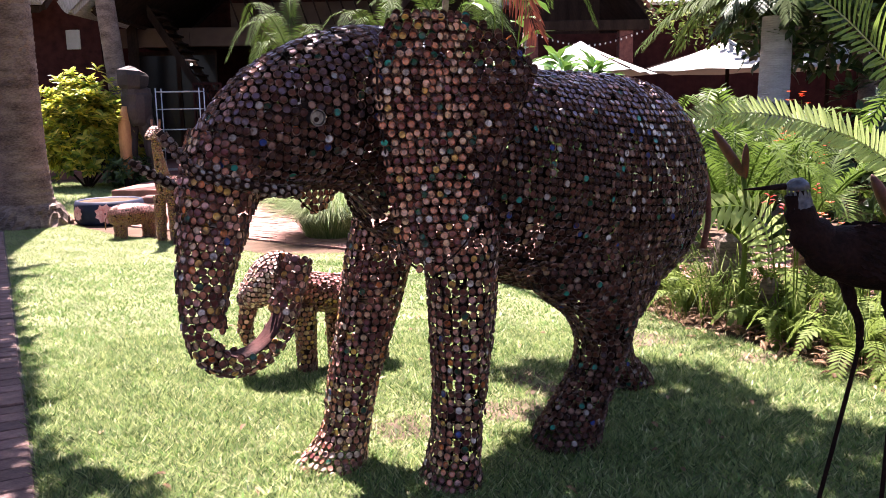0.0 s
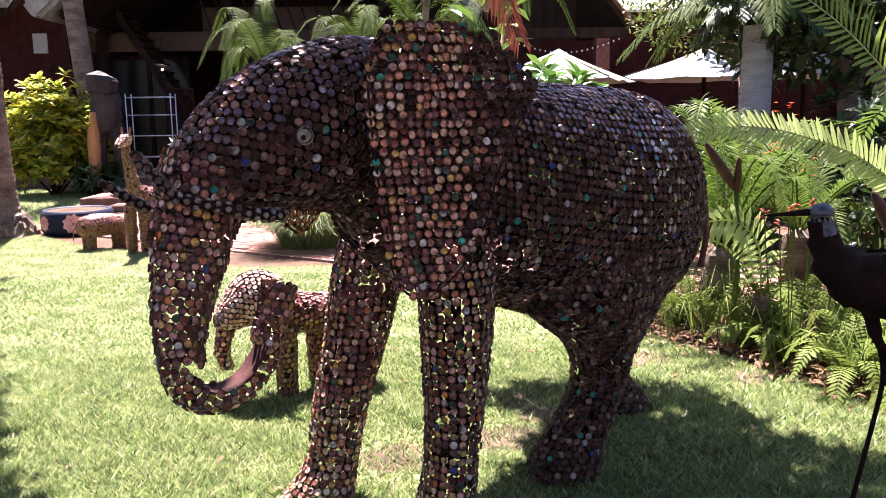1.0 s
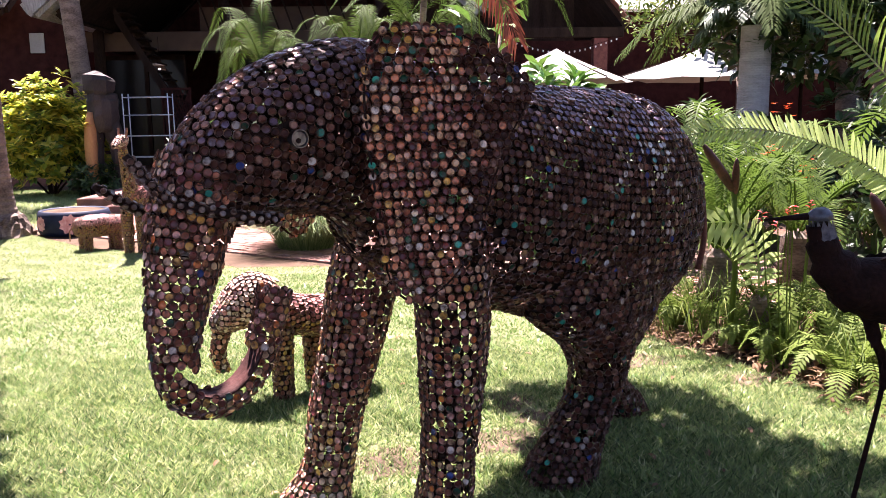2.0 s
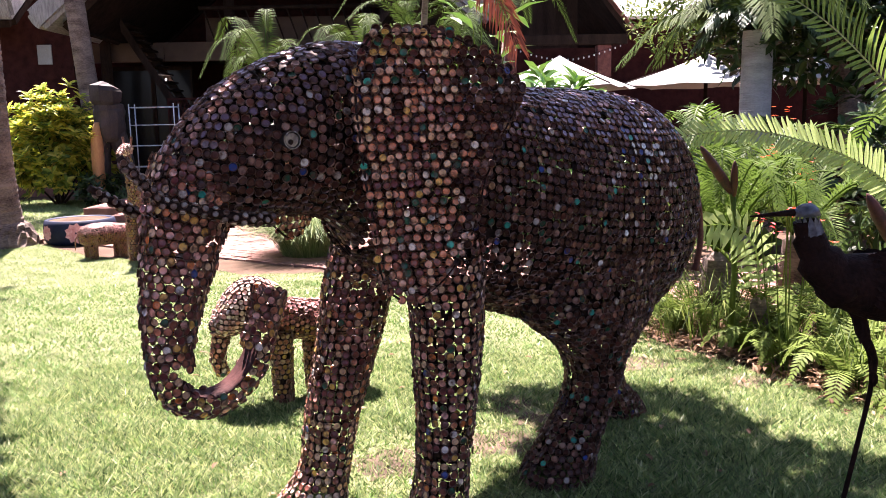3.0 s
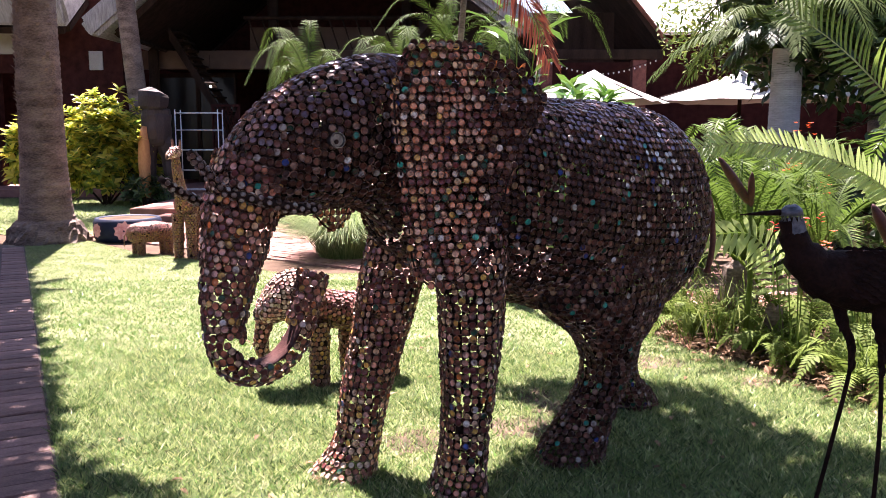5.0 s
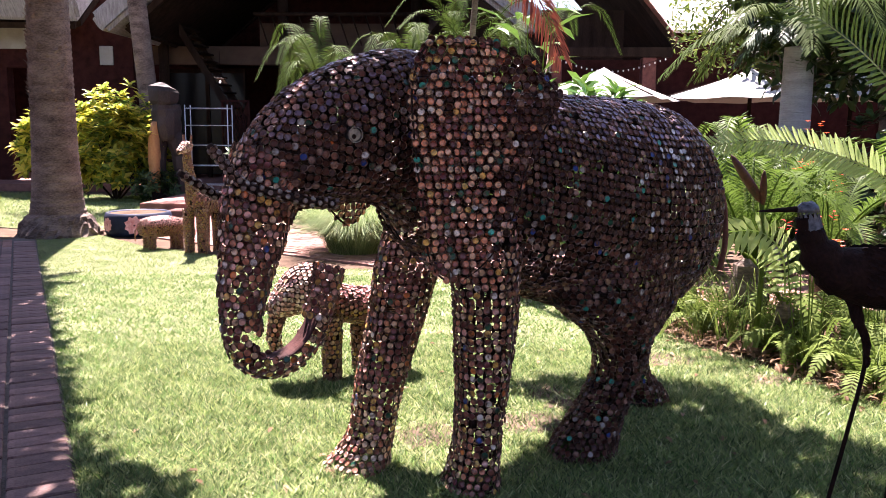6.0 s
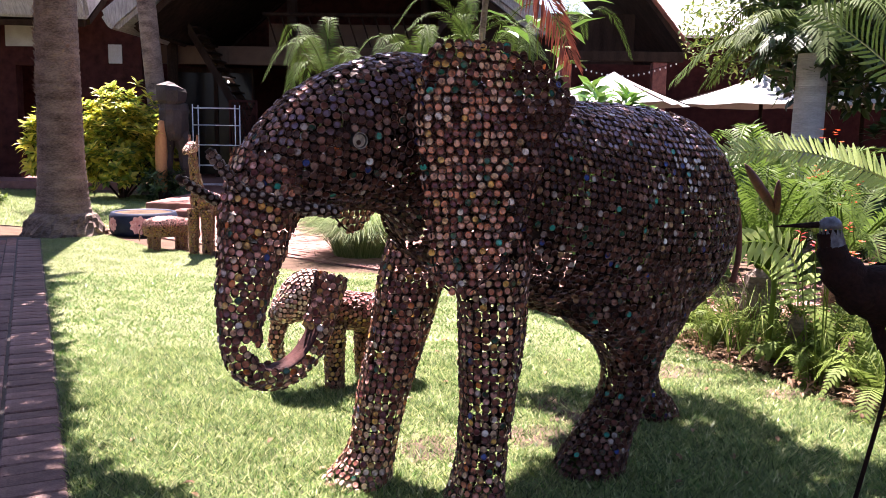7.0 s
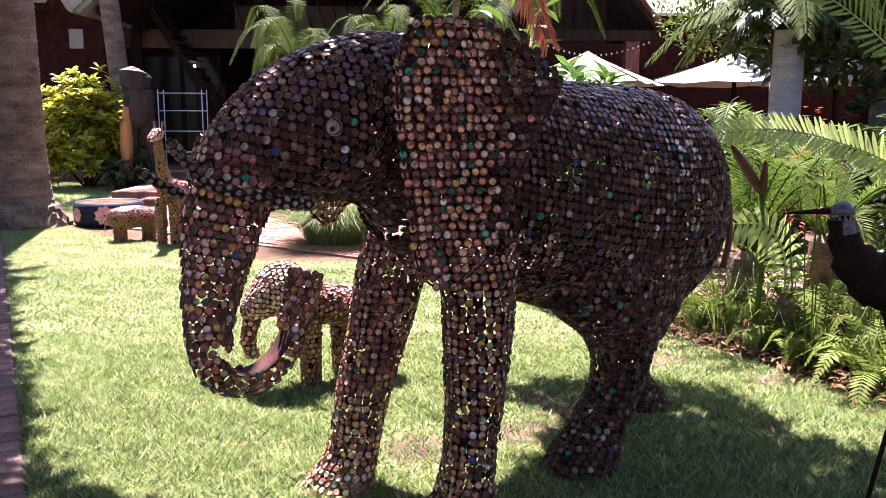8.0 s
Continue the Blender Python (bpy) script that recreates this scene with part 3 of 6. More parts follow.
M_PAINT = surface("dark_blue_paint", (0.006, 0.009, 0.022), (0.014, 0.022, 0.055), 8, 0.6, 0.15, spec=0.2)
M_STEEL = surface("painted_steel_tube", (0.5, 0.5, 0.5), (0.7, 0.7, 0.7), 20, 0.4, 0.1)
M_STONE = surface("rough_stone", (0.10, 0.085, 0.075), (0.28, 0.24, 0.21), 6, 0.95, 1.0)
M_PETAL = surface("painted_petal", (0.5, 0.17, 0.18), (0.75, 0.48, 0.47), 20, 0.5, 0.1)
M_PALM = leafy("palm_leaf", [(0.012, 0.026, 0.006), (0.03, 0.058, 0.012), (0.065, 0.105, 0.02), (0.13, 0.16, 0.035)], 0.65, 0.25, 0.08)
M_SHADY = leafy("shaded_palm_leaf", [(0.012, 0.025, 0.007), (0.03, 0.055, 0.012), (0.06, 0.09, 0.02), (0.12, 0.15, 0.04)], 0.65, 0.2, 0.06)
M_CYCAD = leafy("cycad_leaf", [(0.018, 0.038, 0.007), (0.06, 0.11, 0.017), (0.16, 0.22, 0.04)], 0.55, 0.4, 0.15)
M_PALE = leafy("pale_cycad_leaf", [(0.24, 0.34, 0.1), (0.36, 0.46, 0.16), (0.48, 0.56, 0.25)], 0.4, 0.5, 0.3)
M_FERN = leafy("fern_leaf", [(0.03, 0.056, 0.01), (0.075, 0.12, 0.02), (0.14, 0.195, 0.038), (0.22, 0.25, 0.07)], 0.6, 0.35, 0.12)
M_BUSH = leafy("shrub_leaf", [(0.012, 0.026, 0.008), (0.022, 0.05, 0.012), (0.04, 0.08, 0.018), (0.07, 0.11, 0.03)], 0.45, 0.2, 0.35)
M_CROTON = leafy("croton_leaf", [(0.06, 0.12, 0.02), (0.2, 0.28, 0.04), (0.4, 0.44, 0.055), (0.66, 0.58, 0.08), (0.72, 0.6, 0.14)], 0.35, 0.62, 0.5)
M_BROAD = leafy("broad_leaf", [(0.06, 0.16, 0.025), (0.11, 0.23, 0.04), (0.18, 0.3, 0.06)], 0.35, 0.15, 0.5)
M_SPATHE = surface("spathe_skin", (0.03, 0.008, 0.008), (0.1, 0.024, 0.02), 22, 0.5, 0.3)
M_SCARLET = leafy("scarlet_petal", [(0.5, 0.015, 0.012), (0.6, 0.035, 0.02)], 0.5, 0.3)
M_RED = leafy("red_leaf", [(0.09, 0.018, 0.012), (0.16, 0.035, 0.02), (0.22, 0.06, 0.03)], 0.45, 0.3)
M_FLOWER = leafy("red_flower", [(0.7, 0.05, 0.02), (0.8, 0.13, 0.03)], 0.5, 0.3)
M_DRY = leafy("dry_leaf", [(0.16, 0.09, 0.05), (0.28, 0.17, 0.1), (0.38, 0.25, 0.16)], 0.7, 0.2, 0.2)
M_EARTH = surface("bare_earth", (0.05, 0.034, 0.024), (0.15, 0.105, 0.075), 6, 0.95, 0.8, fine=70, spec=0.1)
M_RED_BRICK = surface("terrace_brick", (0.16, 0.07, 0.05), (0.3, 0.14, 0.11), 7, 0.9, 0.5)
M_PANEL = surface("dull_whitewash", (0.3, 0.28, 0.25), (0.42, 0.4, 0.37), 3, 0.9, 0.2)
M_ORANGE = leafy("orange_bract", [(0.35, 0.07, 0.02), (0.45, 0.13, 0.03)], 0.5, 0.2)
M_GLASS = surface("dark_window_glass", (0.006, 0.006, 0.007), (0.014, 0.014, 0.015), 2, 0.2, 0.0, spec=0.15)

flat = Shape()
N = 24
flat.add([(-300 + 600 * i / N, -300 + 600 * j / N, 0.0) for j in range(N + 1) for i in range(N + 1)], [(j * (N + 1) + i, j * (N + 1) + i + 1, (j + 1) * (N + 1) + i + 1, (j + 1) * (N + 1) + i) for j in range(N) for i in range(N)])
tagged(put("ground", flat.mesh("ground", M_SOIL)), "dark brown garden soil between the beds", "ground", kind="structure")


def path_edge(y):
    return -1.44 - 0.529 * (y - 2.82)


LAWN = [(1.9, -3.5), (9, -3.5), (5.5, 0.6), (3.2, 2.1), (2.3, 3.55), (1.98, 4.2), (1.6, 4.95), (1.35, 5.7), (0.9, 6.6), (-0.78, 7.87), (-1.6, 7.9), (-2.54, 8.69), (-3.72, 9.5), (-4.84, 10.7), (path_edge(10.15), 10.15)]
lawn = Shape()
lawn.add([(x, y, 0.012) for x, y in LAWN], [tuple(range(len(LAWN)))])
lawn_ob = tagged(put("lawn", lawn.mesh("lawn", M_LAWN)), "short sunlit green lawn with worn patches", "lawn", kind="structure")
far_lawn = Shape()
far_lawn.add([(-5.4, 10.9, 0.012), (-4.3, 11.1, 0.012), (-4.6, 13.2, 0.012), (-6.0, 17.0, 0.012), (-14, 18.8, 0.012), (-16, 15, 0.012), (-8.5, 12.2, 0.012)], [tuple(range(7))])
far_lawn_ob = tagged(put("lawn", far_lawn.mesh("lawn", M_LAWN)), "green lawn between the palms and the house", "lawn", kind="structure")


def in_poly(px, py, poly):
    inside = np.zeros(len(px), bool)
    j = len(poly) - 1
    for i in range(len(poly)):
        xi, yi = poly[i]
        xj, yj = poly[j]
        cross = ((yi > py) != (yj > py)) & (px < (xj - xi) * (py - yi) / (yj - yi + 1e-12) + xi)
        inside ^= cross
        j = i
    return inside


gen = np.random.default_rng(5)
WORN = [(-0.05, 3.3, 0.19), (0.4, 3.5, 0.19), (0.5, 4.0, 0.15), (1.3, 4.62, 0.2), (1.78, 4.22, 0.16), (0.62, 3.75, 0.15)]


def blades(x0, x1, y0, y1, count, height, width, poly, material=M_BLADE):
    px, py = gen.uniform(x0, x1, count), gen.uniform(y0, y1, count)
    keep = in_poly(px, py, poly)
    for wx, wy, wr in WORN:
        d = np.hypot(px - wx, (py - wy) * 0.9) + gen.normal(0, 0.06, count)
        keep &= ~((d < wr * gen.uniform(0.6, 1.3, count)) & (gen.random(count) < 0.78))
    px, py = px[keep], py[keep]
    # tufts grow thicker and taller here and there
    tall = 0.75 + 0.5 * np.abs(np.sin(px * 7.1 + np.sin(py * 5.3) * 2) * np.cos(py * 6.7 + px * 2.2))
    n = len(px)
    a, h = gen.uniform(0, 2 * np.pi, n), gen.uniform(0.5, 1.25, n) * height * tall
    lean = gen.uniform(0.4, 1.7, n) * h
    b = gen.uniform(0, 2 * np.pi, n)
    w = width * gen.uniform(0.7, 1.3, n)
    V = np.empty((n, 3, 3))
    V[:, 0] = np.stack([px - np.cos(a) * w, py - np.sin(a) * w, np.full(n, 0.008)], 1)
    V[:, 1] = np.stack([px + np.cos(a) * w, py + np.sin(a) * w, np.full(n, 0.008)], 1)
    V[:, 2] = np.stack([px + np.cos(b) * lean, py + np.sin(b) * lean, 0.008 + h], 1)
    me = bpy.data.meshes.new("grass")
    me.vertices.add(n * 3)
    me.vertices.foreach_set("co", V.ravel())
    me.loops.add(n * 3)
    me.loops.foreach_set("vertex_index", np.arange(n * 3))
    me.polygons.add(n)
    me.polygons.foreach_set("loop_start", np.arange(n) * 3)
    me.polygons.foreach_set("loop_total", np.full(n, 3))
    me.materials.append(material)
    me.update()
    me.validate()
    return me


tagged(put("grass", blades(-3.2, 2.6, 2.1, 5.2, 420000, 0.019, 0.0023, LAWN)), "dense short grass blades", "grass", kind="stuff")
tagged(put("grass", blades(-2.2, 3.2, 2.0, 4.8, 60000, 0.038, 0.003, LAWN)), "longer loose grass blades", "grass", kind="stuff")
tagged(put("grass", blades(-1.9, 2.7, 2.1, 4.9, 70000, 0.034, 0.0048, LAWN, M_COARSE)), "coarse curled grass blades of mixed green", "grass", kind="stuff")
tagged(put("grass", blades(-3.6, 3.0, 2.0, 7.5, 62000, 0.026, 0.0058, LAWN, M_BROAD)), "coarse broad grass blades", "grass", kind="stuff")
tagged(put("grass", blades(-5.6, 1.7, 5.2, 10.8, 300000, 0.023, 0.0028, LAWN)), "dense short grass blades", "grass", kind="stuff")
tagged(put("grass", blades(-12, -4, 11, 18, 60000, 0.05, 0.006, [(-5.4, 10.9), (-4.3, 11.1), (-4.6, 13.2), (-6.0, 17.0), (-14, 18.8), (-16, 15), (-8.5, 12.2)])), "sparser grass blades near the house", "grass", kind="stuff")

for k, (wx, wy, wr) in enumerate(WORN):
    s = Shape()
    ring = []
    for i in range(72):
        a = 2 * math.pi * i / 72
        c, d = math.cos(a), math.sin(a)
        q = wr * (0.72 + 0.3 * noise.noise(Vector((c * 1.5, d * 1.5, k * 3.1))) + 0.28 * noise.noise(Vector((c * 5, d * 5, k * 5.7))) + 0.16 * noise.noise(Vector((c * 14, d * 14, k * 2.3))))
        ring.append((wx + 1.15 * q * c, wy + q * d, 0.0132 + 0.0004 * k))
    s.add([(wx, wy, 0.0132 + 0.0004 * k)] + ring, [(0, 1 + i, 1 + (i + 1) % 72) for i in range(72)])
    tagged(put("bare_patch", s.mesh("bare_patch", M_EARTH)), "worn patch of bare brown earth in the lawn", "soil", kind="structure")

# brick walk along the lawn
PATH_DIR = Vector((-0.468, 0.884, 0)).normalized()
PATH_SIDE = Vector((-0.884, -0.468, 0)).normalized()
PATH_AT = Vector((-1.44, 2.82, 0))
walk_bed = Shape()
corners = [PATH_AT + PATH_DIR * u + PATH_SIDE * v for u, v in ((-6, 0.0), (8.3, 0.0), (8.3, 2.3), (-6, 2.3))]
walk_bed.add([(c.x, c.y, z) for z in (0.0, 0.016) for c in corners], [(4, 5, 6, 7), (0, 1, 5, 4), (1, 2, 6, 5), (2, 3, 7, 6), (3, 0, 4, 7)])
brick_walk = tagged(put("path_brick", walk_bed.mesh("path_brick", M_JOINT)), "shaded red-brown brick garden path beside the lawn", "path", kind="structure")

paver = {}


def brick_mesh(w, d):
    key = (round(w, 3), round(d, 3))
    if key not in paver:
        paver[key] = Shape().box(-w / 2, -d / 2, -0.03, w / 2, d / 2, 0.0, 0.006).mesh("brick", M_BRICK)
    return paver[key]


def lay(u, v, w, d):
    c = PATH_AT + PATH_DIR * u + PATH_SIDE * v
    ang = math.degrees(math.atan2(PATH_SIDE.y, PATH_SIDE.x)) + rng.gauss(0, 0.6)
    put("brick", brick_mesh(w, d), brick_walk, m=pose(c.x, c.y, 0.026 + rng.gauss(0, 0.0025), rng.gauss(0, 0.5), rng.gauss(0, 0.5), ang))


u = -0.6
while u < 7.9:
    lay(u, 0.13, 0.235, 0.108)
    u += 0.116
far_bricks = Shape()
row = 0
v = 0.262
while v < 2.2:
    u = -5.8 - 0.11 * (row % 2)
    while u < 8.1:
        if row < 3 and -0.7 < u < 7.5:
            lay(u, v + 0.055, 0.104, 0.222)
        else:
            c = PATH_AT + PATH_DIR * u + PATH_SIDE * (v + 0.055)
            s = Shape().box(-0.052, -0.111, -0.03, 0.052, 0.111, 0.0, 0.005)
            m = pose(c.x, c.y, 0.026 + rng.gauss(0, 0.002), rng.gauss(0, 0.4), rng.gauss(0, 0.4), math.degrees(math.atan2(PATH_SIDE.y, PATH_SIDE.x)))
            far_bricks.add([m @ Vector(p) for p in s.v], s.f)
        u += 0.23
    v += 0.113
    row += 1
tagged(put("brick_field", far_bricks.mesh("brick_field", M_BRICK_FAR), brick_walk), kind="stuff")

# sunlit brick walk beyond the lawn
cross_walk = Shape()
A, B = Vector((-5.3, 11.3, 0)), Vector((3.0, 5.4, 0))
D = (B - A).normalized()
S = Vector((-D.y, D.x, 0))
ps = [A, B, B + S * 2.2, A + S * 2.2]
cross_walk.add([(p.x, p.y, 0.006) for p in ps], [(0, 1, 2, 3)])
cross_ob = tagged(put("path_cross", cross_walk.mesh("path_cross", M_JOINT)), "sunlit pinkish brick walk behind the lawn", "path", kind="structure")
cb = Shape()
for i in range(int((B - A).length / 0.23)):
    for j in range(19):
        p = A + D * (i * 0.23 + 0.11 * (j % 2) + 0.1) + S * (j * 0.115 + 0.06)
        s = Shape().box(-0.111, -0.053, -0.02, 0.111, 0.053, 0.0)
        m = pose(p.x, p.y, 0.02 + rng.gauss(0, 0.002), 0, 0, math.degrees(math.atan2(D.y, D.x)))
        cb.add([m @ Vector(q) for q in s.v], s.f)
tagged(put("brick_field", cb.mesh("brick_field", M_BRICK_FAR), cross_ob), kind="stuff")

# raised brick terrace before the house
terrace = tagged(put("terrace", Shape().box(-5.3, 13.6, 0, -1.0, 19.4, 0.17, 0.01).box(-4.7, 13.1, 0, -1.6, 13.6, 0.09, 0.01).box(-16, 18.6, 0, -5.3, 24, 0.17, 0.01).mesh("terrace", M_RED_BRICK)), "raised red brick terrace with a low step", "terrace", kind="structure")


# ---- palms and plants ----
def lathe(profile, n=20, wob=0.0, seed=0):
    s = Shape()
    r0 = random.Random(seed)
    vs = []
    for r, z in profile:
        for k in range(n):
            a = 2 * math.pi * k / n
            q = r * (1 + wob * r0.uniform(-1, 1))
            vs.append((q * math.cos(a), q * math.sin(a), z))
    fs = [(i * n + k, i * n + (k + 1) % n, (i + 1) * n + (k + 1) % n, (i + 1) * n + k) for i in range(len(profile) - 1) for k in range(n)]
    fs.append(tuple(range((len(profile) - 1) * n, len(profile) * n)))
    s.add(vs, fs)
    return s


def frond(line, length, width, pairs, lift=0.25, forward=0.6, droop=0.25, taper=(0.35, 1.0, 0.25), rach=0.006, seed=0, up=(0, 0, 1), gap=0.1, leaflets=None):
    """A pinnate leaf along a line: a rachis and leaflets on both sides. Returns one Shape."""
    r0 = random.Random(seed)
    P = smooth_path(line, 10)
    dist = np.concatenate([[0], np.cumsum(np.linalg.norm(np.diff(P, axis=0), axis=1))])
    s = Shape()
    bare = 4
    rows = [gap * i / bare for i in range(bare)] + [gap + (1 - gap) * i / pairs for i in range(pairs)]
    last = None
    for i, t in enumerate(rows):
        x = t * dist[-1]
        p = Vector([np.interp(x, dist, P[:, j]) for j in range(3)])
        q = Vector([np.interp(x + 0.02, dist, P[:, j]) for j in range(3)]) if x + 0.02 < dist[-1] else p + Vector(P[-1] - P[-2])
        d = (q - p).normalized()
        side = d.cross(Vector(up)).normalized()
        top = side.cross(d).normalized()
        r = rach * (1.05 - 0.8 * t)
        near, far = p - d * width * 0.25, p + d * width * 0.25
        verts = [near + side * r, far + side * r, far - side * r, near - side * r, near - top * r * 1.6, far - top * r * 1.6]
        faces = [(0, 1, 2, 3), (0, 4, 5, 1), (3, 2, 5, 4)]
        if i >= bare:
            size = length * float(np.interp(t, [0, 0.4, 1], taper)) * r0.uniform(0.88, 1.1)
            for sgn in (1, -1):
                w = (side * sgn + d * (forward + 0.5 * t) + top * lift).normalized()
                w = (w + Vector([r0.gauss(0, 0.06) for _ in range(3)])).normalized()
                across = w.cross(top).normalized() * width * 0.5 * sgn
                mid = p + w * size * 0.5 + Vector((0, 0, -droop * size * 0.22))
                tip = p + w * size + Vector((0, 0, -droop * size))
                if leaflets is not None:
                    leaflets.append((p + w * r, w, top, size))
                    continue
                k = len(verts)
                verts += [mid + across, mid - across, tip]
                a, c = (1, 0) if sgn == 1 else (2, 3)
                if (verts[a] - mid - across).length > (verts[a] - mid + across).length:
                    a, c = c, a
                faces += [(c, a, k, k + 1), (k + 1, k, k + 2)]
        base = len(s.v)
        if last is not None:
            o = last - base
            faces += [(o + 1, 0, 3, o + 2), (o + 1, o + 5, 4, 0), (o + 2, 3, 4, o + 5)]
        s.add(verts, [])
        s.f += [tuple(base + n for n in f) for f in faces]
        last = base
    return s


def arch(base, az, reach, rise, drop, n=5):
    """A line that rises from base towards the azimuth and arches over."""
    a = radians(az)
    out = []
    for i in range(n):
        t = i / (n - 1)
        out.append((base[0] + math.cos(a) * reach * t, base[1] + math.sin(a) * reach * t, base[2] + rise * math.sin(t * math.pi * 0.62) - drop * t ** 2.2))
    return out


def leaf(s, p, d, up, size, width, fold=0.15, bend=0.2):
    """One broad leaf, folded along its midrib and bent at the tip."""
    p, d, up = Vector(p), Vector(d).normalized(), Vector(up)
    side = d.cross(up)
    side = side.normalized() if side.length > 1e-4 else d.orthogonal().normalized()
    top = side.cross(d).normalized()
    a = p + d * size * 0.3 - top * 0.02 * size
    b = p + d * size * 0.68 - top * bend * size * 0.4
    tip = p + d * size - top * bend * size
    h = width * 0.5
    s.add([p, a + side * h * 0.8 + top * fold * h, b + side * h * 0.8 + top * fold * h, tip, b - side * h * 0.8 + top * fold * h, a - side * h * 0.8 + top * fold * h, a, b],
          [(0, 6, 1), (6, 7, 2, 1), (7, 3, 2), (0, 5, 6), (6, 5, 4, 7), (7, 4, 3)])


def palm_trunk(name, at, lean, radii, height, label, material, flare=0.0, rings=95):
    p = thing(name, label, "palm tree", pose(at[0], at[1], 0))
    prof = []
    for i in range(rings * 2):
        t = i / (rings * 2 - 1)
        r = radii[0] + (radii[1] - radii[0]) * t + flare * math.exp(-t * height / 0.35)
        prof.append((r * (1.0 if i % 2 else 1.022), t * height))
    s = lathe(prof, 22, 0.012, 3)
    s.v = [(v[0] + lean[0] * v[2] / height, v[1] + lean[1] * v[2] / height, v[2]) for v in s.v]
    put("trunk", s.mesh("trunk", material, False), p)
    return p


def palm_crown(p, top, count, reach, rise, drop, length, material, seed, width=0.05, pairs=34, name="frond", az0=0):
    r0 = random.Random(seed)
    for i in range(count):
        az = az0 + i * 137.5 + r0.uniform(-10, 10)
        k = r0.uniform(0.8, 1.15)
        line = arch(top, az, reach * k, rise * r0.uniform(0.5, 1.2), drop * r0.uniform(0.6, 1.3))
        put(name, frond(line, length, width, pairs, 0.1, 0.5, 0.5, rach=0.02, seed=seed * 50 + i).mesh(name, material), p)


# boots of old leaf bases roughen the front palm
palm = palm_trunk("palm_tree", (-5.18, 10.5), (0.03, 0.0), (0.29, 0.2), 6.4, "tall palm with a grey-brown ringed trunk on the lawn", M_BARK, 0.14)
boots = Shape()
r0 = random.Random(4)
for i in range(1500):
    z, a = r0.uniform(1.5, 4.2), r0.uniform(2.2, 6.0)
    if a > 4.3 and r0.random() < 0.55:
        continue
    rad = 0.29 + (0.2 - 0.29) * z / 6.4
    o = Vector((math.cos(a), math.sin(a), 0))
    leaf(boots, o * rad + Vector((0.03 * z / 6.4, 0, z)), o * r0.uniform(0.05, 0.35) + Vector((r0.gauss(0, 0.3), r0.gauss(0, 0.3), 1)), o, r0.uniform(0.03, 0.08), r0.uniform(0.03, 0.06), 0.1, -0.15)
tagged(put("leaf_base", boots.mesh("leaf_base", M_BARK), palm, "ragged brown stubs of old leaves"), kind="stuff")
mound = lathe([(0.52, 0.0), (0.5, 0.05), (0.47, 0.12), (0.45, 0.18), (0.42, 0.23), (0.39, 0.27), (0.34, 0.3)], 60, 0.07, 9)
put("root_mound", mound.mesh("root_mound", M_BARK), palm, "matted brown mound of surface roots")
palm_crown(palm, (0.03, 0, 6.4), 7, 0.7, 1.5, 0.3, 0.3, M_PALM, 8)
palm = palm_trunk("palm_tree", (-6.15, 17.0), (-0.71, 0.0), (0.2, 0.16), 8.5, "slender leaning palm with a pale brown trunk", M_BARK, 0.06)
palm_crown(palm, (-0.71, 0, 8.5), 10, 1.9, 0.8, 1.4, 0.45, M_PALM, 9)
palm = palm_trunk("palm_tree", (3.72, 9.0), (0.02, 0), (0.17, 0.155), 2.3, "short palm with a smooth pale grey trunk", M_BARK_PALE, 0.02)
palm_crown(palm, (0.02, 0, 2.25), 18, 1.4, 0.9, 0.7, 0.34, M_SHADY, 12, 0.02, 46)
palm_crown(palm, (0.02, 0, 2.35), 14, 0.8, 0.3, 0.35, 0.3, M_BUSH, 13, 0.03, 22, "dead_frond")


def cycad(at, label, count, reach, rise, drop, length, width, material, seed, az=(0, 360), stem=0.45, pairs=44):
    r0 = random.Random(seed)
    c = thing("cycad", label, "cycad", pose(at[0], at[1], 0), "cycads in the garden bed")
    girth = 1.0 if stem > 0.4 else 0.45
    put("stem", lathe([(0.13 * girth, 0), (0.14 * girth, stem * 0.5), (0.11 * girth, stem), (0.03 * girth, stem + 0.06)], 12, 0.1, seed).mesh("stem", M_BARK), c)
    for i in range(count):
        a = az[0] + (az[1] - az[0]) * (i + r0.uniform(0.2, 0.8)) / count
        line = arch((0, 0, stem), a, reach * r0.uniform(0.75, 1.1), rise * r0.uniform(0.55, 1.25), drop * r0.uniform(0.5, 1.2))
        put("frond", frond(line, length, width, pairs, 0.2, 0.45, 0.12, rach=0.009, seed=seed * 31 + i).mesh("frond", material), c)
    return c


cycad((2.12, 5.55), "green cycad with upright arching feathery fronds", 22, 1.0, 0.95, 0.4, 0.18, 0.014, M_CYCAD, 21, stem=0.45, pairs=60)
cycad((3.0, 6.3), "green cycad with stiff fronds", 14, 1.0, 0.8, 0.45, 0.2, 0.015, M_CYCAD, 22, stem=0.45, pairs=56)
# Brighter copy of cycad_leaf, with the sunlight on two fronds put into its colour.
M_CYCAD_LIT = leafy("sunlit_cycad_leaf", [(0.07, 0.12, 0.022), (0.14, 0.21, 0.042), (0.23, 0.3, 0.07)], 0.55, 0.4, 0.15)
M_STALK = leafy("frond_stalk", [(0.22, 0.26, 0.07), (0.34, 0.36, 0.12)], 0.4, 0.1)


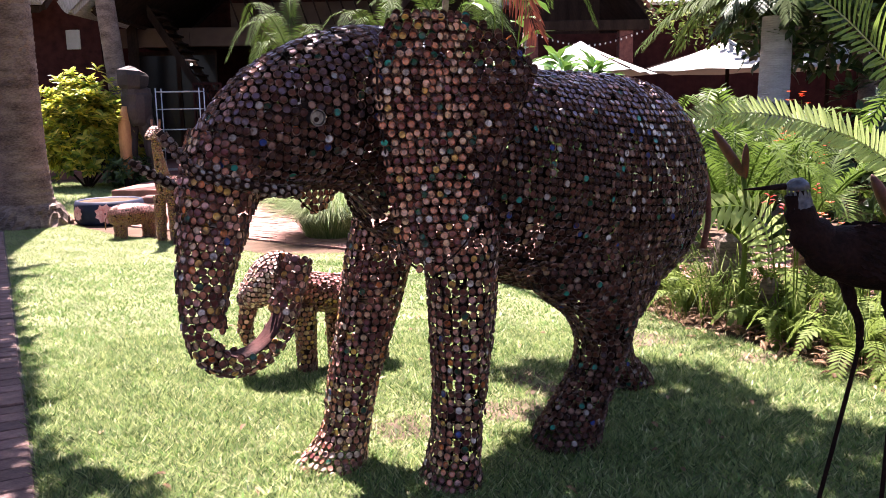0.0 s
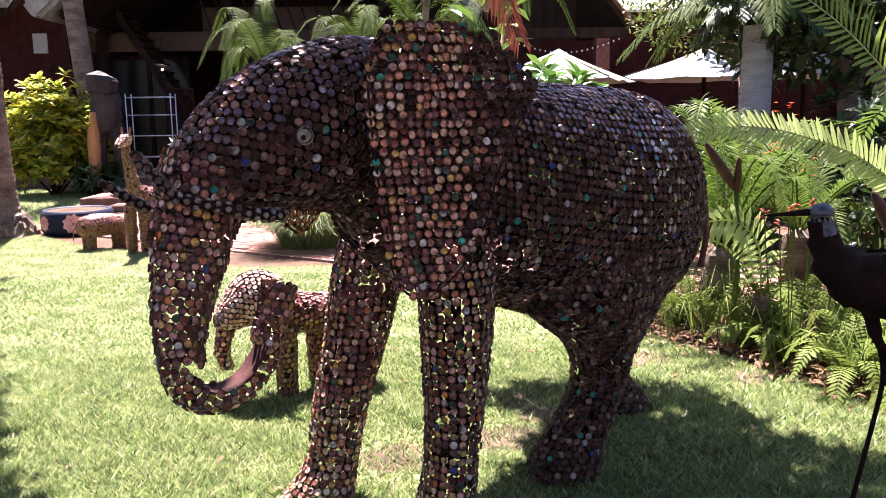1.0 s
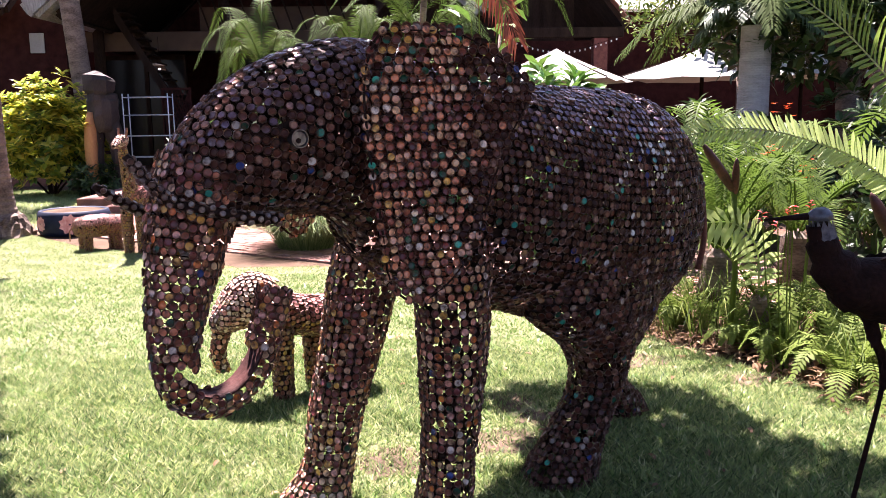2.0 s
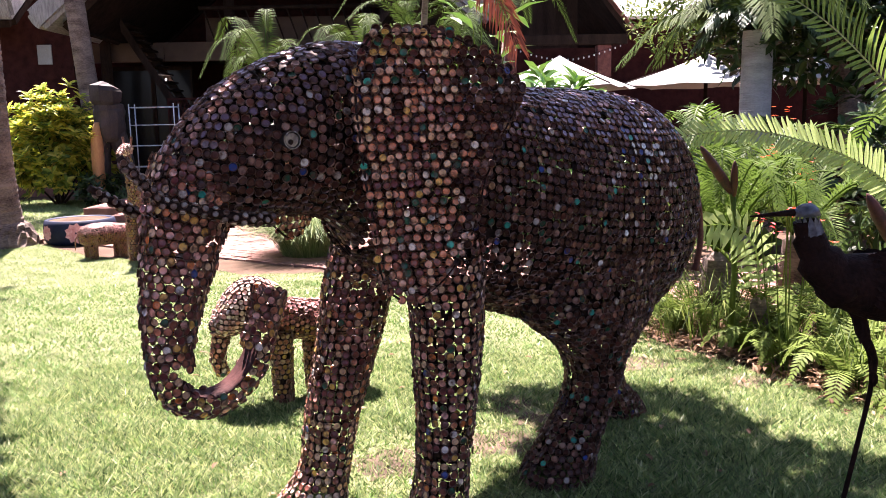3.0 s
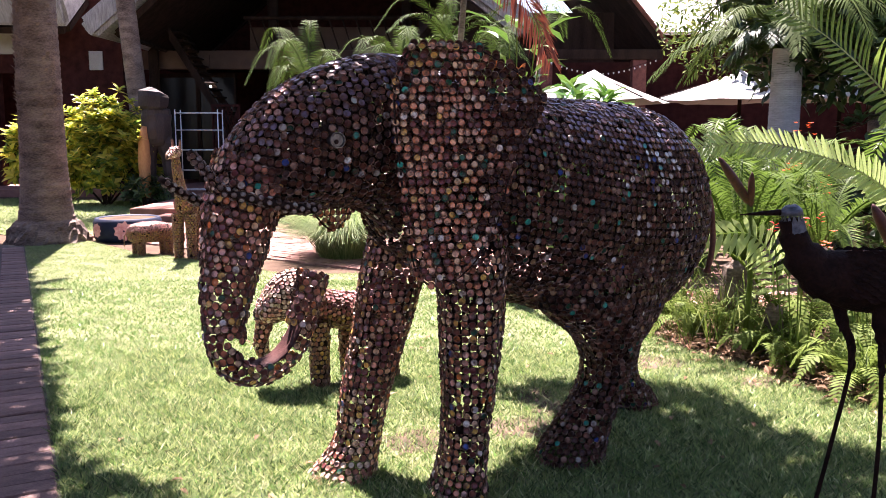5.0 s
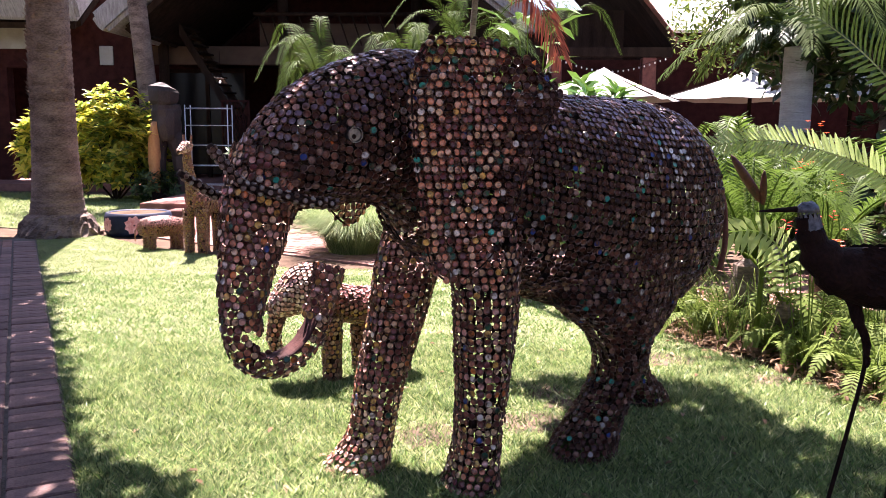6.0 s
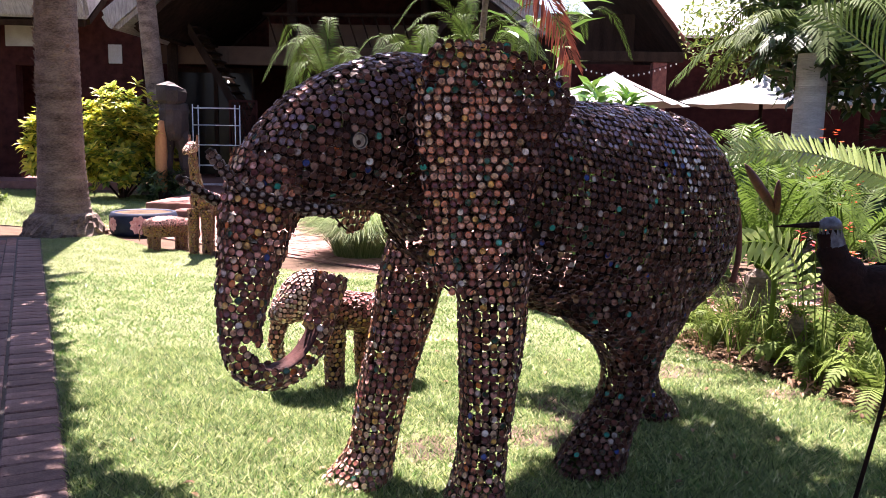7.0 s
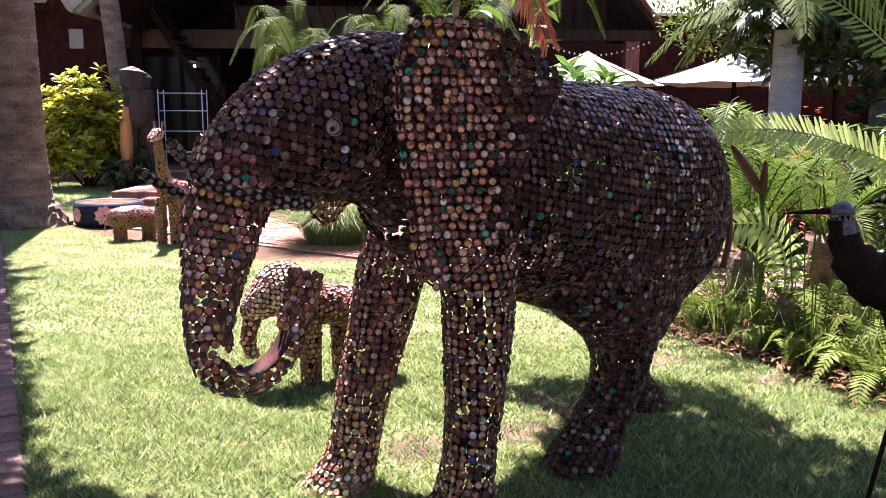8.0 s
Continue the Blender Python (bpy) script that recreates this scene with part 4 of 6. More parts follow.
def leaflet_mesh(wide, droop, material):
    """One stiff leaflet a unit long, folded along its midrib and pointed."""
    s = Shape()
    for x, w in ((0, 0.45), (0.15, 0.85), (0.45, 1.0), (0.75, 0.8), (0.93, 0.4)):
        z = -droop * 0.5 * x * x
        s.add([(x, -w * wide * 0.5, z + w * wide * 0.16), (x, 0, z), (x, w * wide * 0.5, z + w * wide * 0.16)], [])
    s.f += [(i * 3 + j, i * 3 + j + 1, i * 3 + j + 4, i * 3 + j + 3) for i in range(4) for j in range(2)]
    s.add([(1, 0, -droop * 0.5)], [])
    s.f += [(12, 13, 15), (13, 14, 15)]
    return s.mesh("leaflet", material)


near_cycad = cycad((2.75, 3.95), "large cycad with pale green fronds reaching over the bed", 7, 1.2, 1.0, 0.6, 0.24, 0.022, M_CYCAD, 23, (-60, 100), stem=0.55)
for k, (line, ln, wd, mat, dr) in enumerate([
        ([(0, 0, 0.55), (-0.3, 0.02, 0.95), (-0.57, 0.03, 1.17), (-0.85, 0.05, 1.28), (-1.06, 0.05, 1.325), (-1.25, 0.05, 1.325), (-1.43, 0.05, 1.295)], 0.13, 0.021, M_PALE, 0.0),
        ([(0, 0, 0.6), (-0.25, -0.15, 1.05), (-0.5, -0.25, 1.4), (-0.78, -0.33, 1.66), (-1.0, -0.35, 1.83), (-1.24, -0.36, 1.96)], 0.27, 0.022, M_CYCAD_LIT, 0.5),
        ([(0, 0, 0.6), (-0.1, -0.1, 1.1), (-0.28, -0.2, 1.6), (-0.55, -0.3, 2.0), (-0.8, -0.3, 2.2)], 0.26, 0.022, M_CYCAD_LIT, 0.4)]):
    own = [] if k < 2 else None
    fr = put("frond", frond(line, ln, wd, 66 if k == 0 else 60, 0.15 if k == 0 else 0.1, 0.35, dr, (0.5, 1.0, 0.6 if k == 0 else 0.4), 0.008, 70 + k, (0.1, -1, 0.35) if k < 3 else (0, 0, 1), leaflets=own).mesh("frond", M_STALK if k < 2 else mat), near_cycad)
    if own:
        blade = leaflet_mesh(wd / ln * 1.15, dr, mat)
        for p, w, up, size in own:
            side = w.cross(up).normalized()
            m = Matrix((w, side, side.cross(w) * -1)).transposed().to_4x4()
            put("leaflet", blade, fr, m=Matrix.Translation(p) @ m @ Matrix.Scale(size, 4))
broad_frond = cycad((2.1, 4.85), "low cycad with broad bright green leaflets", 2, 0.5, 0.4, 0.3, 0.11, 0.03, M_FERN, 25, (150, 290), stem=0.3, pairs=18)
put("frond", frond([(0, 0, 0.32), (-0.05, -0.05, 0.62), (-0.2, -0.1, 0.77), (-0.4, -0.13, 0.78), (-0.64, -0.15, 0.73)], 0.19, 0.042, 20, 0.15, 0.3, 0.25, (0.8, 1.0, 0.55), 0.007, 26, (0.1, -1, 0.5)).mesh("frond", M_PALE), broad_frond, "pale broad-leaved frond")


def fern(seed, count, reach, material, label, length=0.1):
    r0 = random.Random(seed)
    f = thing("fern", label, "fern", None, "ferns along the lawn")
    for i in range(count):
        line = arch((0, 0, 0.02), 360 * (i + r0.random() * 0.6) / count, reach * r0.uniform(0.6, 1.1), reach * r0.uniform(0.5, 1.0), reach * r0.uniform(0.35, 0.7))
        put("frond", frond(line, length, 0.016, 26, 0.05, 0.3, 0.1, (0.8, 1.0, 0.15), 0.003, seed * 13 + i, gap=0.05).mesh("frond", material), f)
    return f


fern_a = fern(31, 13, 0.46, M_FERN, "bright green fern spilling over the lawn edge", 0.1)
fern_b = fern(32, 11, 0.38, M_FERN, "green fern with drooping fronds in the bed", 0.09)
fern_a.matrix_basis = pose(2.25, 4.1, 0)
fern_b.matrix_basis = pose(1.98, 4.75, 0)
r0 = random.Random(77)
for i, (x, y, s) in enumerate([(2.5, 3.75, 0.9), (2.75, 3.5, 1.1), (2.1, 4.45, 0.8), (1.75, 5.3, 0.9), (2.45, 4.5, 1.1), (2.8, 4.2, 1.0), (1.65, 5.8, 1.0), (2.3, 5.0, 1.2), (2.95, 3.1, 1.0), (1.5, 6.2, 1.0), (3.1, 4.7, 1.2), (3.3, 3.8, 1.1), (2.7, 5.1, 1.2), (1.25, 6.7, 1.0), (2.62, 3.35, 0.7), (2.38, 3.78, 0.6)]):
    src = fern_a if i % 2 else fern_b
    copy_thing(src, pose(x, y, 0, 0, 0, r0.uniform(0, 360)) @ Matrix.Scale(s, 4))


def wisp(at, label, count, height, spread, width, material, seed, name="grass_tuft", group=""):
    r0 = random.Random(seed)
    s = Shape()
    for i in range(count):
        a, rr = r0.uniform(0, 6.28), spread * 0.35 * math.sqrt(r0.random())
        p = Vector((math.cos(a) * rr, math.sin(a) * rr, 0))
        o = Vector((math.cos(a + r0.gauss(0, 0.4)), math.sin(a + r0.gauss(0, 0.4)), 0))
        h, k = height * r0.uniform(0.55, 1.05), spread * r0.uniform(0.2, 0.9)
        side = Vector((-o.y, o.x, 0)) * width * 0.5
        q1, q2, q3 = p + o * k * 0.25 + Vector((0, 0, h * 0.65)), p + o * k * 0.65 + Vector((0, 0, h)), p + o * k + Vector((0, 0, h * 0.72))
        s.add([p - side, p + side, q1 + side, q1 - side, q2 + side * 0.8, q2 - side * 0.8, q3], [(0, 1, 2, 3), (3, 2, 4, 5), (5, 4, 6)])
    return tagged(put(name, s.mesh(name, material), None, "", pose(at[0], at[1], 0)), label, "grass", group)


wisp((-1.1, 9.1), "rounded tuft of fine bright green grass", 4800, 0.56, 0.85, 0.0045, M_BLADE, 41)
for x, y, h in ((1.85, 5.05, 0.6), (2.2, 4.75, 0.55), (1.6, 5.6, 0.6), (2.6, 4.6, 0.7), (2.05, 5.3, 0.75), (1.72, 5.15, 0.45), (2.4, 4.2, 0.5)):
    wisp((x, y), "wispy green plant with thin arching leaves", 48, h * 0.75, 0.6, 0.006, M_FERN, int(x * 100), "wispy_plant", "wispy plants in the bed")


def clump(name, at, label, category, size, count, leaf_size, material, seed, stems=7, group="", tufts=0, wide=0.4):
    """A shrub: bent stems and leaves set in rosettes over an uneven outline."""
    r0 = random.Random(seed)
    c = thing(name, label, category, pose(*at), group)
    st = Shape()
    s = Shape()
    tips = []
    for i in range(tufts or max(30, count // 11)):
        th, ph = r0.uniform(0, 6.28), math.acos(r0.uniform(-0.75, 1))
        k = r0.uniform(0.55, 1.0) * (1 + 0.18 * math.sin(th * 3 + seed) * math.sin(ph * 4))
        tips.append(Vector((size[0] * k * math.sin(ph) * math.cos(th), size[1] * k * math.sin(ph) * math.sin(th), size[2] * (0.45 + 0.5 * k * math.cos(ph)))))
    for i in range(stems):
        t = tips[i % len(tips)]
        st.tube([(0.04 * math.cos(i), 0.04 * math.sin(i), 0), t * 0.5 + Vector((0, 0, 0.1)), t], [0.025, 0.015, 0.006], 5)
    each = max(5, count // len(tips))
    for t in tips:
        axis = ((t - Vector((0, 0, size[2] * 0.35))).normalized() * 0.6 + Vector((0, 0, 0.7)) + Vector([r0.gauss(0, 0.25) for _ in range(3)])).normalized()
        e1 = axis.orthogonal().normalized()
        e2 = axis.cross(e1)
        for k in range(each):
            a = k * 2.4 + r0.uniform(-0.3, 0.3)
            d = e1 * math.cos(a) + e2 * math.sin(a) + axis * (0.15 + 1.1 * k / each)
            leaf(s, t + axis * leaf_size * (0.35 * k / each - 0.2), d, axis, leaf_size * r0.uniform(0.7, 1.15), leaf_size * wide, 0.25, 0.25)
    put("stem", st.mesh("stem", M_TIMBER), c)
    tagged(put("foliage", s.mesh("foliage", material), c), kind="stuff")
    return c


clump("croton_bush", (-6.75, 16.2, 0), "bushy croton with yellow and green glossy leaves", "shrub", (1.05, 0.8, 2.3), 5600, 0.18, M_CROTON, 51, 9, wide=0.5)
clump("croton_bush", (-8.6, 16.9, 0.3), "smaller croton with yellow and green leaves", "shrub", (0.5, 0.5, 1.5), 700, 0.24, M_CROTON, 52, 6)
clump("shrub", (-5.75, 15.6, 0), "low dark green shrub at the foot of the carving", "shrub", (0.5, 0.4, 0.7), 600, 0.13, M_BUSH, 53)
clump("shrub", (-8.4, 14.2, 0), "small light green border plant", "shrub", (0.35, 0.3, 0.4), 250, 0.14, M_FERN, 54)
for i, (x, y, w, h) in enumerate([(3.2, 8.4, 1.2, 1.5), (5.0, 8.2, 1.3, 1.9), (4.4, 6.2, 1.0, 1.4), (1.9, 7.6, 0.9, 1.1), (4.3, 4.8, 1.0, 1.3), (5.6, 6.4, 1.3, 2.2), (6.9, 9.5, 1.6, 2.4), (3.9, 3.4, 0.7, 1.0)]):
    clump("shrub", (x, y, 0), "dark green leafy garden shrub", "shrub", (w, w, h), 1100, 0.2, M_BUSH, 60 + i, 6, "shrubs behind the bed")
for i, (x, y, w, h) in enumerate([(0.2, 12.6, 1.3, 1.9), (1.7, 11.8, 1.1, 1.5), (-1.9, 13.3, 1.2, 1.8), (-3.0, 14.3, 0.9, 1.4)]):
    clump("shrub", (x, y, 0), "shaded green shrub below the palms", "shrub", (w, w * 0.8, h), 900, 0.28, M_BUSH, 80 + i, 6, "shrubs below the palms")


def areca(at, label, stems, height, count, reach, seed, material=None):
    r0 = random.Random(seed)
    c = thing("areca_palm", label, "palm", pose(at[0], at[1], 0), "feathery palms")
    for i in range(stems):
        a = r0.uniform(0, 6.28)
        b = Vector((math.cos(a) * 0.25, math.sin(a) * 0.25, 0))
        h = height * r0.uniform(0.7, 1.1)
        t = Vector((b.x * 2.2, b.y * 2.2, h))
        put("stem", Shape().tube([b, (b + t) * 0.5 + Vector((0, 0, 0.05)), t], [0.05, 0.042, 0.035], 8).mesh("stem", M_BARK_PALE if i % 2 else M_BARK, True), c)
        for j in range(count):
            line = arch(t, r0.uniform(0, 360), reach * r0.uniform(0.7, 1.1), reach * r0.uniform(0.5, 1.0), reach * r0.uniform(0.3, 0.9))
            put("frond", frond(line, 0.26, 0.014, 48, 0.25, 0.5, 0.35, rach=0.009, seed=seed * 97 + i * 11 + j).mesh("frond", material or M_PALM), c)
    return c


areca((-1.5, 12.4), "feathery green palm clump with slim stems", 4, 2.0, 5, 1.2, 91)
areca((-0.2, 12.2), "feathery palm clump before the dark house", 4, 2.3, 5, 1.2, 92)
areca((-2.15, 12.9), "low palm with bright arching fronds", 2, 1.45, 5, 0.62, 93)
areca((1.0, 13.5), "tall feathery palm between the houses", 3, 2.6, 5, 1.3, 94)


def broad_plant(at, label, height, count, size, material, seed, spread=0.35):
    r0 = random.Random(seed)
    c = thing("broad_leaf_plant", label, "plant", pose(at[0], at[1], 0), "broad-leaved plants")
    for i in range(count):
        a = i * 2.4 + r0.uniform(-0.3, 0.3)
        z = height * (0.62 + 0.38 * i / count)
        o = Vector((math.cos(a), math.sin(a), 0))
        p = o * spread * r0.uniform(0.2, 0.7) + Vector((0, 0, z))
        if i % 3 == 0:
            put("stalk", Shape().tube([(0.03 * o.x, 0.03 * o.y, 0), (p * 0.5) + Vector((0, 0, 0.1)), p], [0.014, 0.01, 0.007], 5).mesh("stalk", M_FERN), c)
        s = Shape()
        leaf(s, p, o + Vector((0, 0, r0.uniform(0.0, 0.9))), (0, 0, 1), size * r0.uniform(0.75, 1.15), size * 0.34, 0.25, 0.35)
        put("leaf", s.mesh("leaf", material), c)
    return c


clump("broad_leaf_plant", (1.2, 6.8, 0), "plant with broad bright green leaves behind the elephant", "plant", (0.45, 0.4, 2.25), 620, 0.2, M_BROAD, 101, 8)
clump("broad_leaf_plant", (0.6, 7.3, 0), "plant with broad green leaves in part shade", "plant", (0.45, 0.4, 2.15), 420, 0.2, M_BROAD, 102, 8)
broad_plant((0.9, 10.2), "tall plant with large green and yellow leaves", 3.0, 22, 0.5, M_BROAD, 103, 0.6)
tall = palm_trunk("palm_tree", (0.0, 7.9), (0.3, -0.4), (0.032, 0.026), 3.8, "thin bare palm stem carrying a dead frond", M_BARK, 0.01, 20)
put("dead_frond", frond([(0.3, -0.4, 3.7), (0.42, -0.4, 3.3), (0.62, -0.4, 2.85), (0.86, -0.4, 2.4), (1.0, -0.4, 2.05)], 0.3, 0.02, 60, 0.1, 0.9, 0.6, (0.6, 1.0, 0.5), 0.012, 5, (0, -1, 0.2)).mesh("dead_frond", M_RED), tall, "red-brown hanging dead frond")
put("stalk", Shape().tube([(0.3, -0.4, 3.7), (0.4, -0.4, 3.3), (0.7, -0.4, 2.75)], [0.03, 0.02, 0.01], 6).mesh("stalk", M_RED), tall)
for k, (x, y, z) in enumerate([(2.45, 5.6, 1.15), (2.62, 5.4, 1.05), (2.75, 6.0, 1.4), (2.3, 4.5, 0.72)]):
    c = thing("flower_stem", "thin stem with small scarlet flowers", "flower", pose(x, y, 0), "scarlet flowers")
    put("stem", Shape().tube([(0, 0, 0), (0.05, 0, z * 0.6), (0, 0.02, z)], [0.006, 0.005, 0.003], 5).mesh("stem", M_FERN), c)
    r1 = random.Random(200 + k)
    for j in range(9):
        s1 = Shape()
        q = Vector((r1.gauss(0, 0.05), r1.gauss(0, 0.05), z + r1.gauss(0, 0.05)))
        for a in range(5):
            leaf(s1, q, (math.cos(a * 1.257), math.sin(a * 1.257), 0.5), (0, 0, 1), 0.026, 0.014, 0.2, 0.2)
        put("flower", s1.mesh("flower", M_FLOWER), c)
c = thing("orange_flower_plant", "plant with upright orange flower bracts", "flower", pose(0.62, 9.2, 0))
r1 = random.Random(31)
for j in range(5):
    s1 = Shape()
    z = r1.uniform(1.9, 2.12)
    x, y = r1.gauss(0, 0.12), r1.gauss(0, 0.1)
    for k in range(3):
        leaf(s1, (x, y, z + 0.03 * k), (r1.gauss(0, 0.5), r1.gauss(0, 0.3), 1), (0, -1, 0.1), 0.12, 0.045, 0.4, 0.1)
    put("bract", s1.mesh("bract", M_ORANGE), c)
    put("stem", Shape().tube([(x * 0.3, y * 0.3, 0), (x, y, z)], [0.012, 0.008], 5).mesh("stem", M_FERN), c)
# thick red-brown spathes among the cycads
for top, low, rad in (((1.68, 4.73, 1.24), (1.9, 4.78, 0.95), 0.03), ((1.88, 4.72, 1.15), (1.9, 4.78, 0.93), 0.022), ((2.1, 3.72, 1.04), (2.26, 3.74, 0.78), 0.033)):
    sp = thing("spathe_plant", "thick red-brown flower spathe on a bent stalk", "flower", pose(low[0], low[1], 0), "spathes in the bed")
    a, c = Vector(top) - Vector((low[0], low[1], 0)), Vector((0, 0, low[2]))
    put("spathe", Shape().tube([c + (a - c) * t for t in (0, 0.12, 0.35, 0.6, 0.8, 0.93, 1)], [rad * 0.4, rad * 0.8, rad, rad * 0.95, rad * 0.75, rad * 0.45, rad * 0.1], 10).mesh("spathe", M_SPATHE, True), sp)
    put("stalk", Shape().tube([(0, 0, 0), (0.02, 0, low[2] * 0.5), c + (a - c) * 0.05], [0.02, 0.016, 0.014], 7).mesh("stalk", M_FERN, True), sp)
# red flowers behind the iron crane
salvia = thing("flowering_plant", "green plant with small scarlet flowers on thin stems", "flower", pose(2.07, 4.36, 0))
r1 = random.Random(61)
for i in range(5):
    h, x, y = r1.uniform(0.68, 0.98), r1.gauss(0, 0.07), r1.gauss(0, 0.07)
    put("stem", Shape().tube([(x * 0.4, y * 0.4, 0), (x * 0.8, y * 0.8, h * 0.6), (x, y, h)], [0.005, 0.004, 0.003], 5).mesh("stem", M_FERN), salvia)
    fl = Shape()
    for j in range(5):
        leaf(fl, (x, y, h - 0.012 * j), (r1.gauss(0, 1), r1.gauss(0, 1), 0.5), (0, 0, 1), r1.uniform(0.025, 0.045), 0.018, 0.3, 0.3)
    put("flower", fl.mesh("flower", M_SCARLET), salvia)
litter = Shape()
r1 = random.Random(6)
for i in range(1100):
    x, y = r1.uniform(1.55, 3.2), r1.uniform(3.2, 6.5)
    if x + (y - 4.2) * 0.45 < 2.0 + 0.1 * r1.random():
        continue
    leaf(litter, (x, y, r1.uniform(0.01, 0.07)), (r1.gauss(0, 1), r1.gauss(0, 1), r1.gauss(0.1, 0.3)), (0, 0, 1), r1.uniform(0.06, 0.17), 0.045, 0.5, 0.4)
for i in range(300):
    y = r1.uniform(3.3, 5.6)
    leaf(litter, (2.0 - (y - 4.2) * 0.45 + r1.gauss(0.02, 0.09), y, r1.uniform(0.02, 0.07)), (r1.gauss(0, 1), r1.gauss(0, 1), r1.gauss(0.2, 0.4)), (0, 0, 1), r1.uniform(0.03, 0.075), 0.024, 0.6, 0.5)
for i in range(60):
    leaf(litter, (r1.uniform(-1.6, 1.6), r1.uniform(2.6, 5.5), 0.03), (r1.gauss(0, 1), r1.gauss(0, 1), 0.1), (0, 0, 1), r1.uniform(0.03, 0.07), 0.025, 0.5, 0.3)
tagged(put("fallen_leaves", litter.mesh("fallen_leaves", M_DRY)), "dry brown fallen leaves on the soil and lawn", "leaves", kind="stuff")

# ---- small cap sculptures ----
def small_sculpture(name, label, m, limbs, split=0.4, spacing=0.0262):
    ob = thing(name, label, "sculpture", m)
    for i, (pname, limb, mat, others) in enumerate(limbs):
        poses, rings = limb.caps(0.15, others, spacing=spacing, miss=0.02)
        if pname == "body" and mat is M_CAP_PINK:
            under = [m for m in poses if m.translation.z < split]
            poses = [m for m in poses if m.translation.z >= split]
            tagged(put("belly", caps_mesh("belly", under, M_CAP_GOLD), ob), kind="stuff")
        skin = tagged(put(pname, caps_mesh(pname, poses, mat), ob), kind="stuff")
        # Added dark core stands in for the shade seen between the caps.
        put("mesh_core", limb.lining(others, 0.012, 0.12).mesh("mesh_core", M_WIRE), skin, "dark core added so the gaps between caps look shaded")
    return ob


def post(x, y, z0, z1, r0, r1):
    return Limb([(x, y, z1, r1, r1), (x, y, (z0 + z1) / 2, (r0 + r1) / 2, (r0 + r1) / 2), (x, y, z0, r0, r0)], X, Y)


c_body = Limb([(-0.3, 0, 0.40, 0.02, 0.02), (-0.28, 0, 0.40, 0.09, 0.08), (-0.18, 0, 0.4, 0.125, 0.1), (0, 0, 0.4, 0.125, 0.1), (0.16, 0, 0.43, 0.11, 0.1), (0.26, 0, 0.47, 0.08, 0.09)], Y, Z)
c_head = Limb([(0.2, 0, 0.5, 0.10, 0.11), (0.3, 0, 0.52, 0.14, 0.13), (0.4, 0, 0.5, 0.12, 0.12), (0.48, 0, 0.45, 0.08, 0.08), (0.52, 0, 0.42, 0.03, 0.03)], Y, Z)
c_trunk = Limb([(0.46, 0, 0.46, 0.05, 0.05), (0.48, 0, 0.36, 0.04, 0.04), (0.5, 0, 0.26, 0.033, 0.033), (0.48, 0, 0.18, 0.03, 0.03)], X, Y)
CALF = Matrix.Translation((-0.48, 4.3, 0)) @ pose(0, 0, 0, 0, 0, 205)
calf = small_sculpture("elephant_calf_sculpture", "small elephant calf sculpture of pink and gold bottle caps", CALF, [
    ("body", c_body, M_CAP_PINK, [c_head]), ("head", c_head, M_CAP_ROSE, []), ("trunk", c_trunk, M_CAP_LEG, [c_head]),
    ("leg", post(0.2, 0.085, 0, 0.36, 0.046, 0.055), M_CAP_GOLD, []), ("leg", post(-0.02, -0.085, 0, 0.36, 0.046, 0.055), M_CAP_GOLD, []),
    ("leg", post(-0.2, 0.08, 0, 0.36, 0.055, 0.06), M_CAP_GOLD, []), ("leg", post(-0.2, -0.08, 0, 0.36, 0.055, 0.06), M_CAP_GOLD, [])])
for side in (1, -1):
    poses = []
    for i in range(6):
        for j in range(6):
            if (i - 2.5) ** 2 + (j - 2.5) ** 2 < 9:
                p = (0.27 - 0.01 * j, side * (0.13 + 0.018 * i), 0.42 + 0.03 * j)
                poses.append(cap_matrix(p, (0.7, side * 0.6, 0.25), Z, rng.random() < 0.5))
    put("ear", caps_mesh("ear", poses, M_CAP_PINK), calf)

r_body = Limb([(-0.34, 0, 0.33, 0.02, 0.02), (-0.32, 0, 0.33, 0.12, 0.1), (-0.2, 0, 0.34, 0.17, 0.14), (0, 0, 0.34, 0.18, 0.15), (0.2, 0, 0.33, 0.15, 0.13), (0.34, 0, 0.28, 0.1, 0.1), (0.46, 0, 0.22, 0.06, 0.06)], Y, Z)
small_sculpture("rhino_sculpture", "small stout animal sculpture of gold bottle caps", Matrix.Translation((-3.38, 9.3, 0)) @ pose(0, 0, 0, 0, 0, 40) @ Matrix.Scale(0.8, 4), [
    ("body", r_body, M_CAP_PINK, []), *[("leg", post(x, y, 0, 0.26, 0.05, 0.06), M_CAP_GOLD, [r_body]) for x in (-0.2, 0.2) for y in (-0.1, 0.1)]], 0.36)
put("tail", Shape().tube([(-0.33, 0, 0.38), (-0.4, 0, 0.3), (-0.4, 0.02, 0.15)], [0.012, 0.01, 0.008], 5).mesh("tail", M_CAP_GOLD), bpy.data.objects["rhino_sculpture"])
g_body = Limb([(-0.26, 0, 0.55, 0.03, 0.03), (-0.22, 0, 0.55, 0.1, 0.1), (0, 0, 0.57, 0.12, 0.13), (0.2, 0, 0.62, 0.1, 0.12), (0.26, 0, 0.64, 0.04, 0.05)], Y, Z)
g_neck = Limb([(0.32, 0, 1.18, 0.04, 0.035), (0.29, 0, 1.0, 0.05, 0.045), (0.24, 0, 0.82, 0.065, 0.055), (0.18, 0, 0.62, 0.09, 0.08)], X, Y)
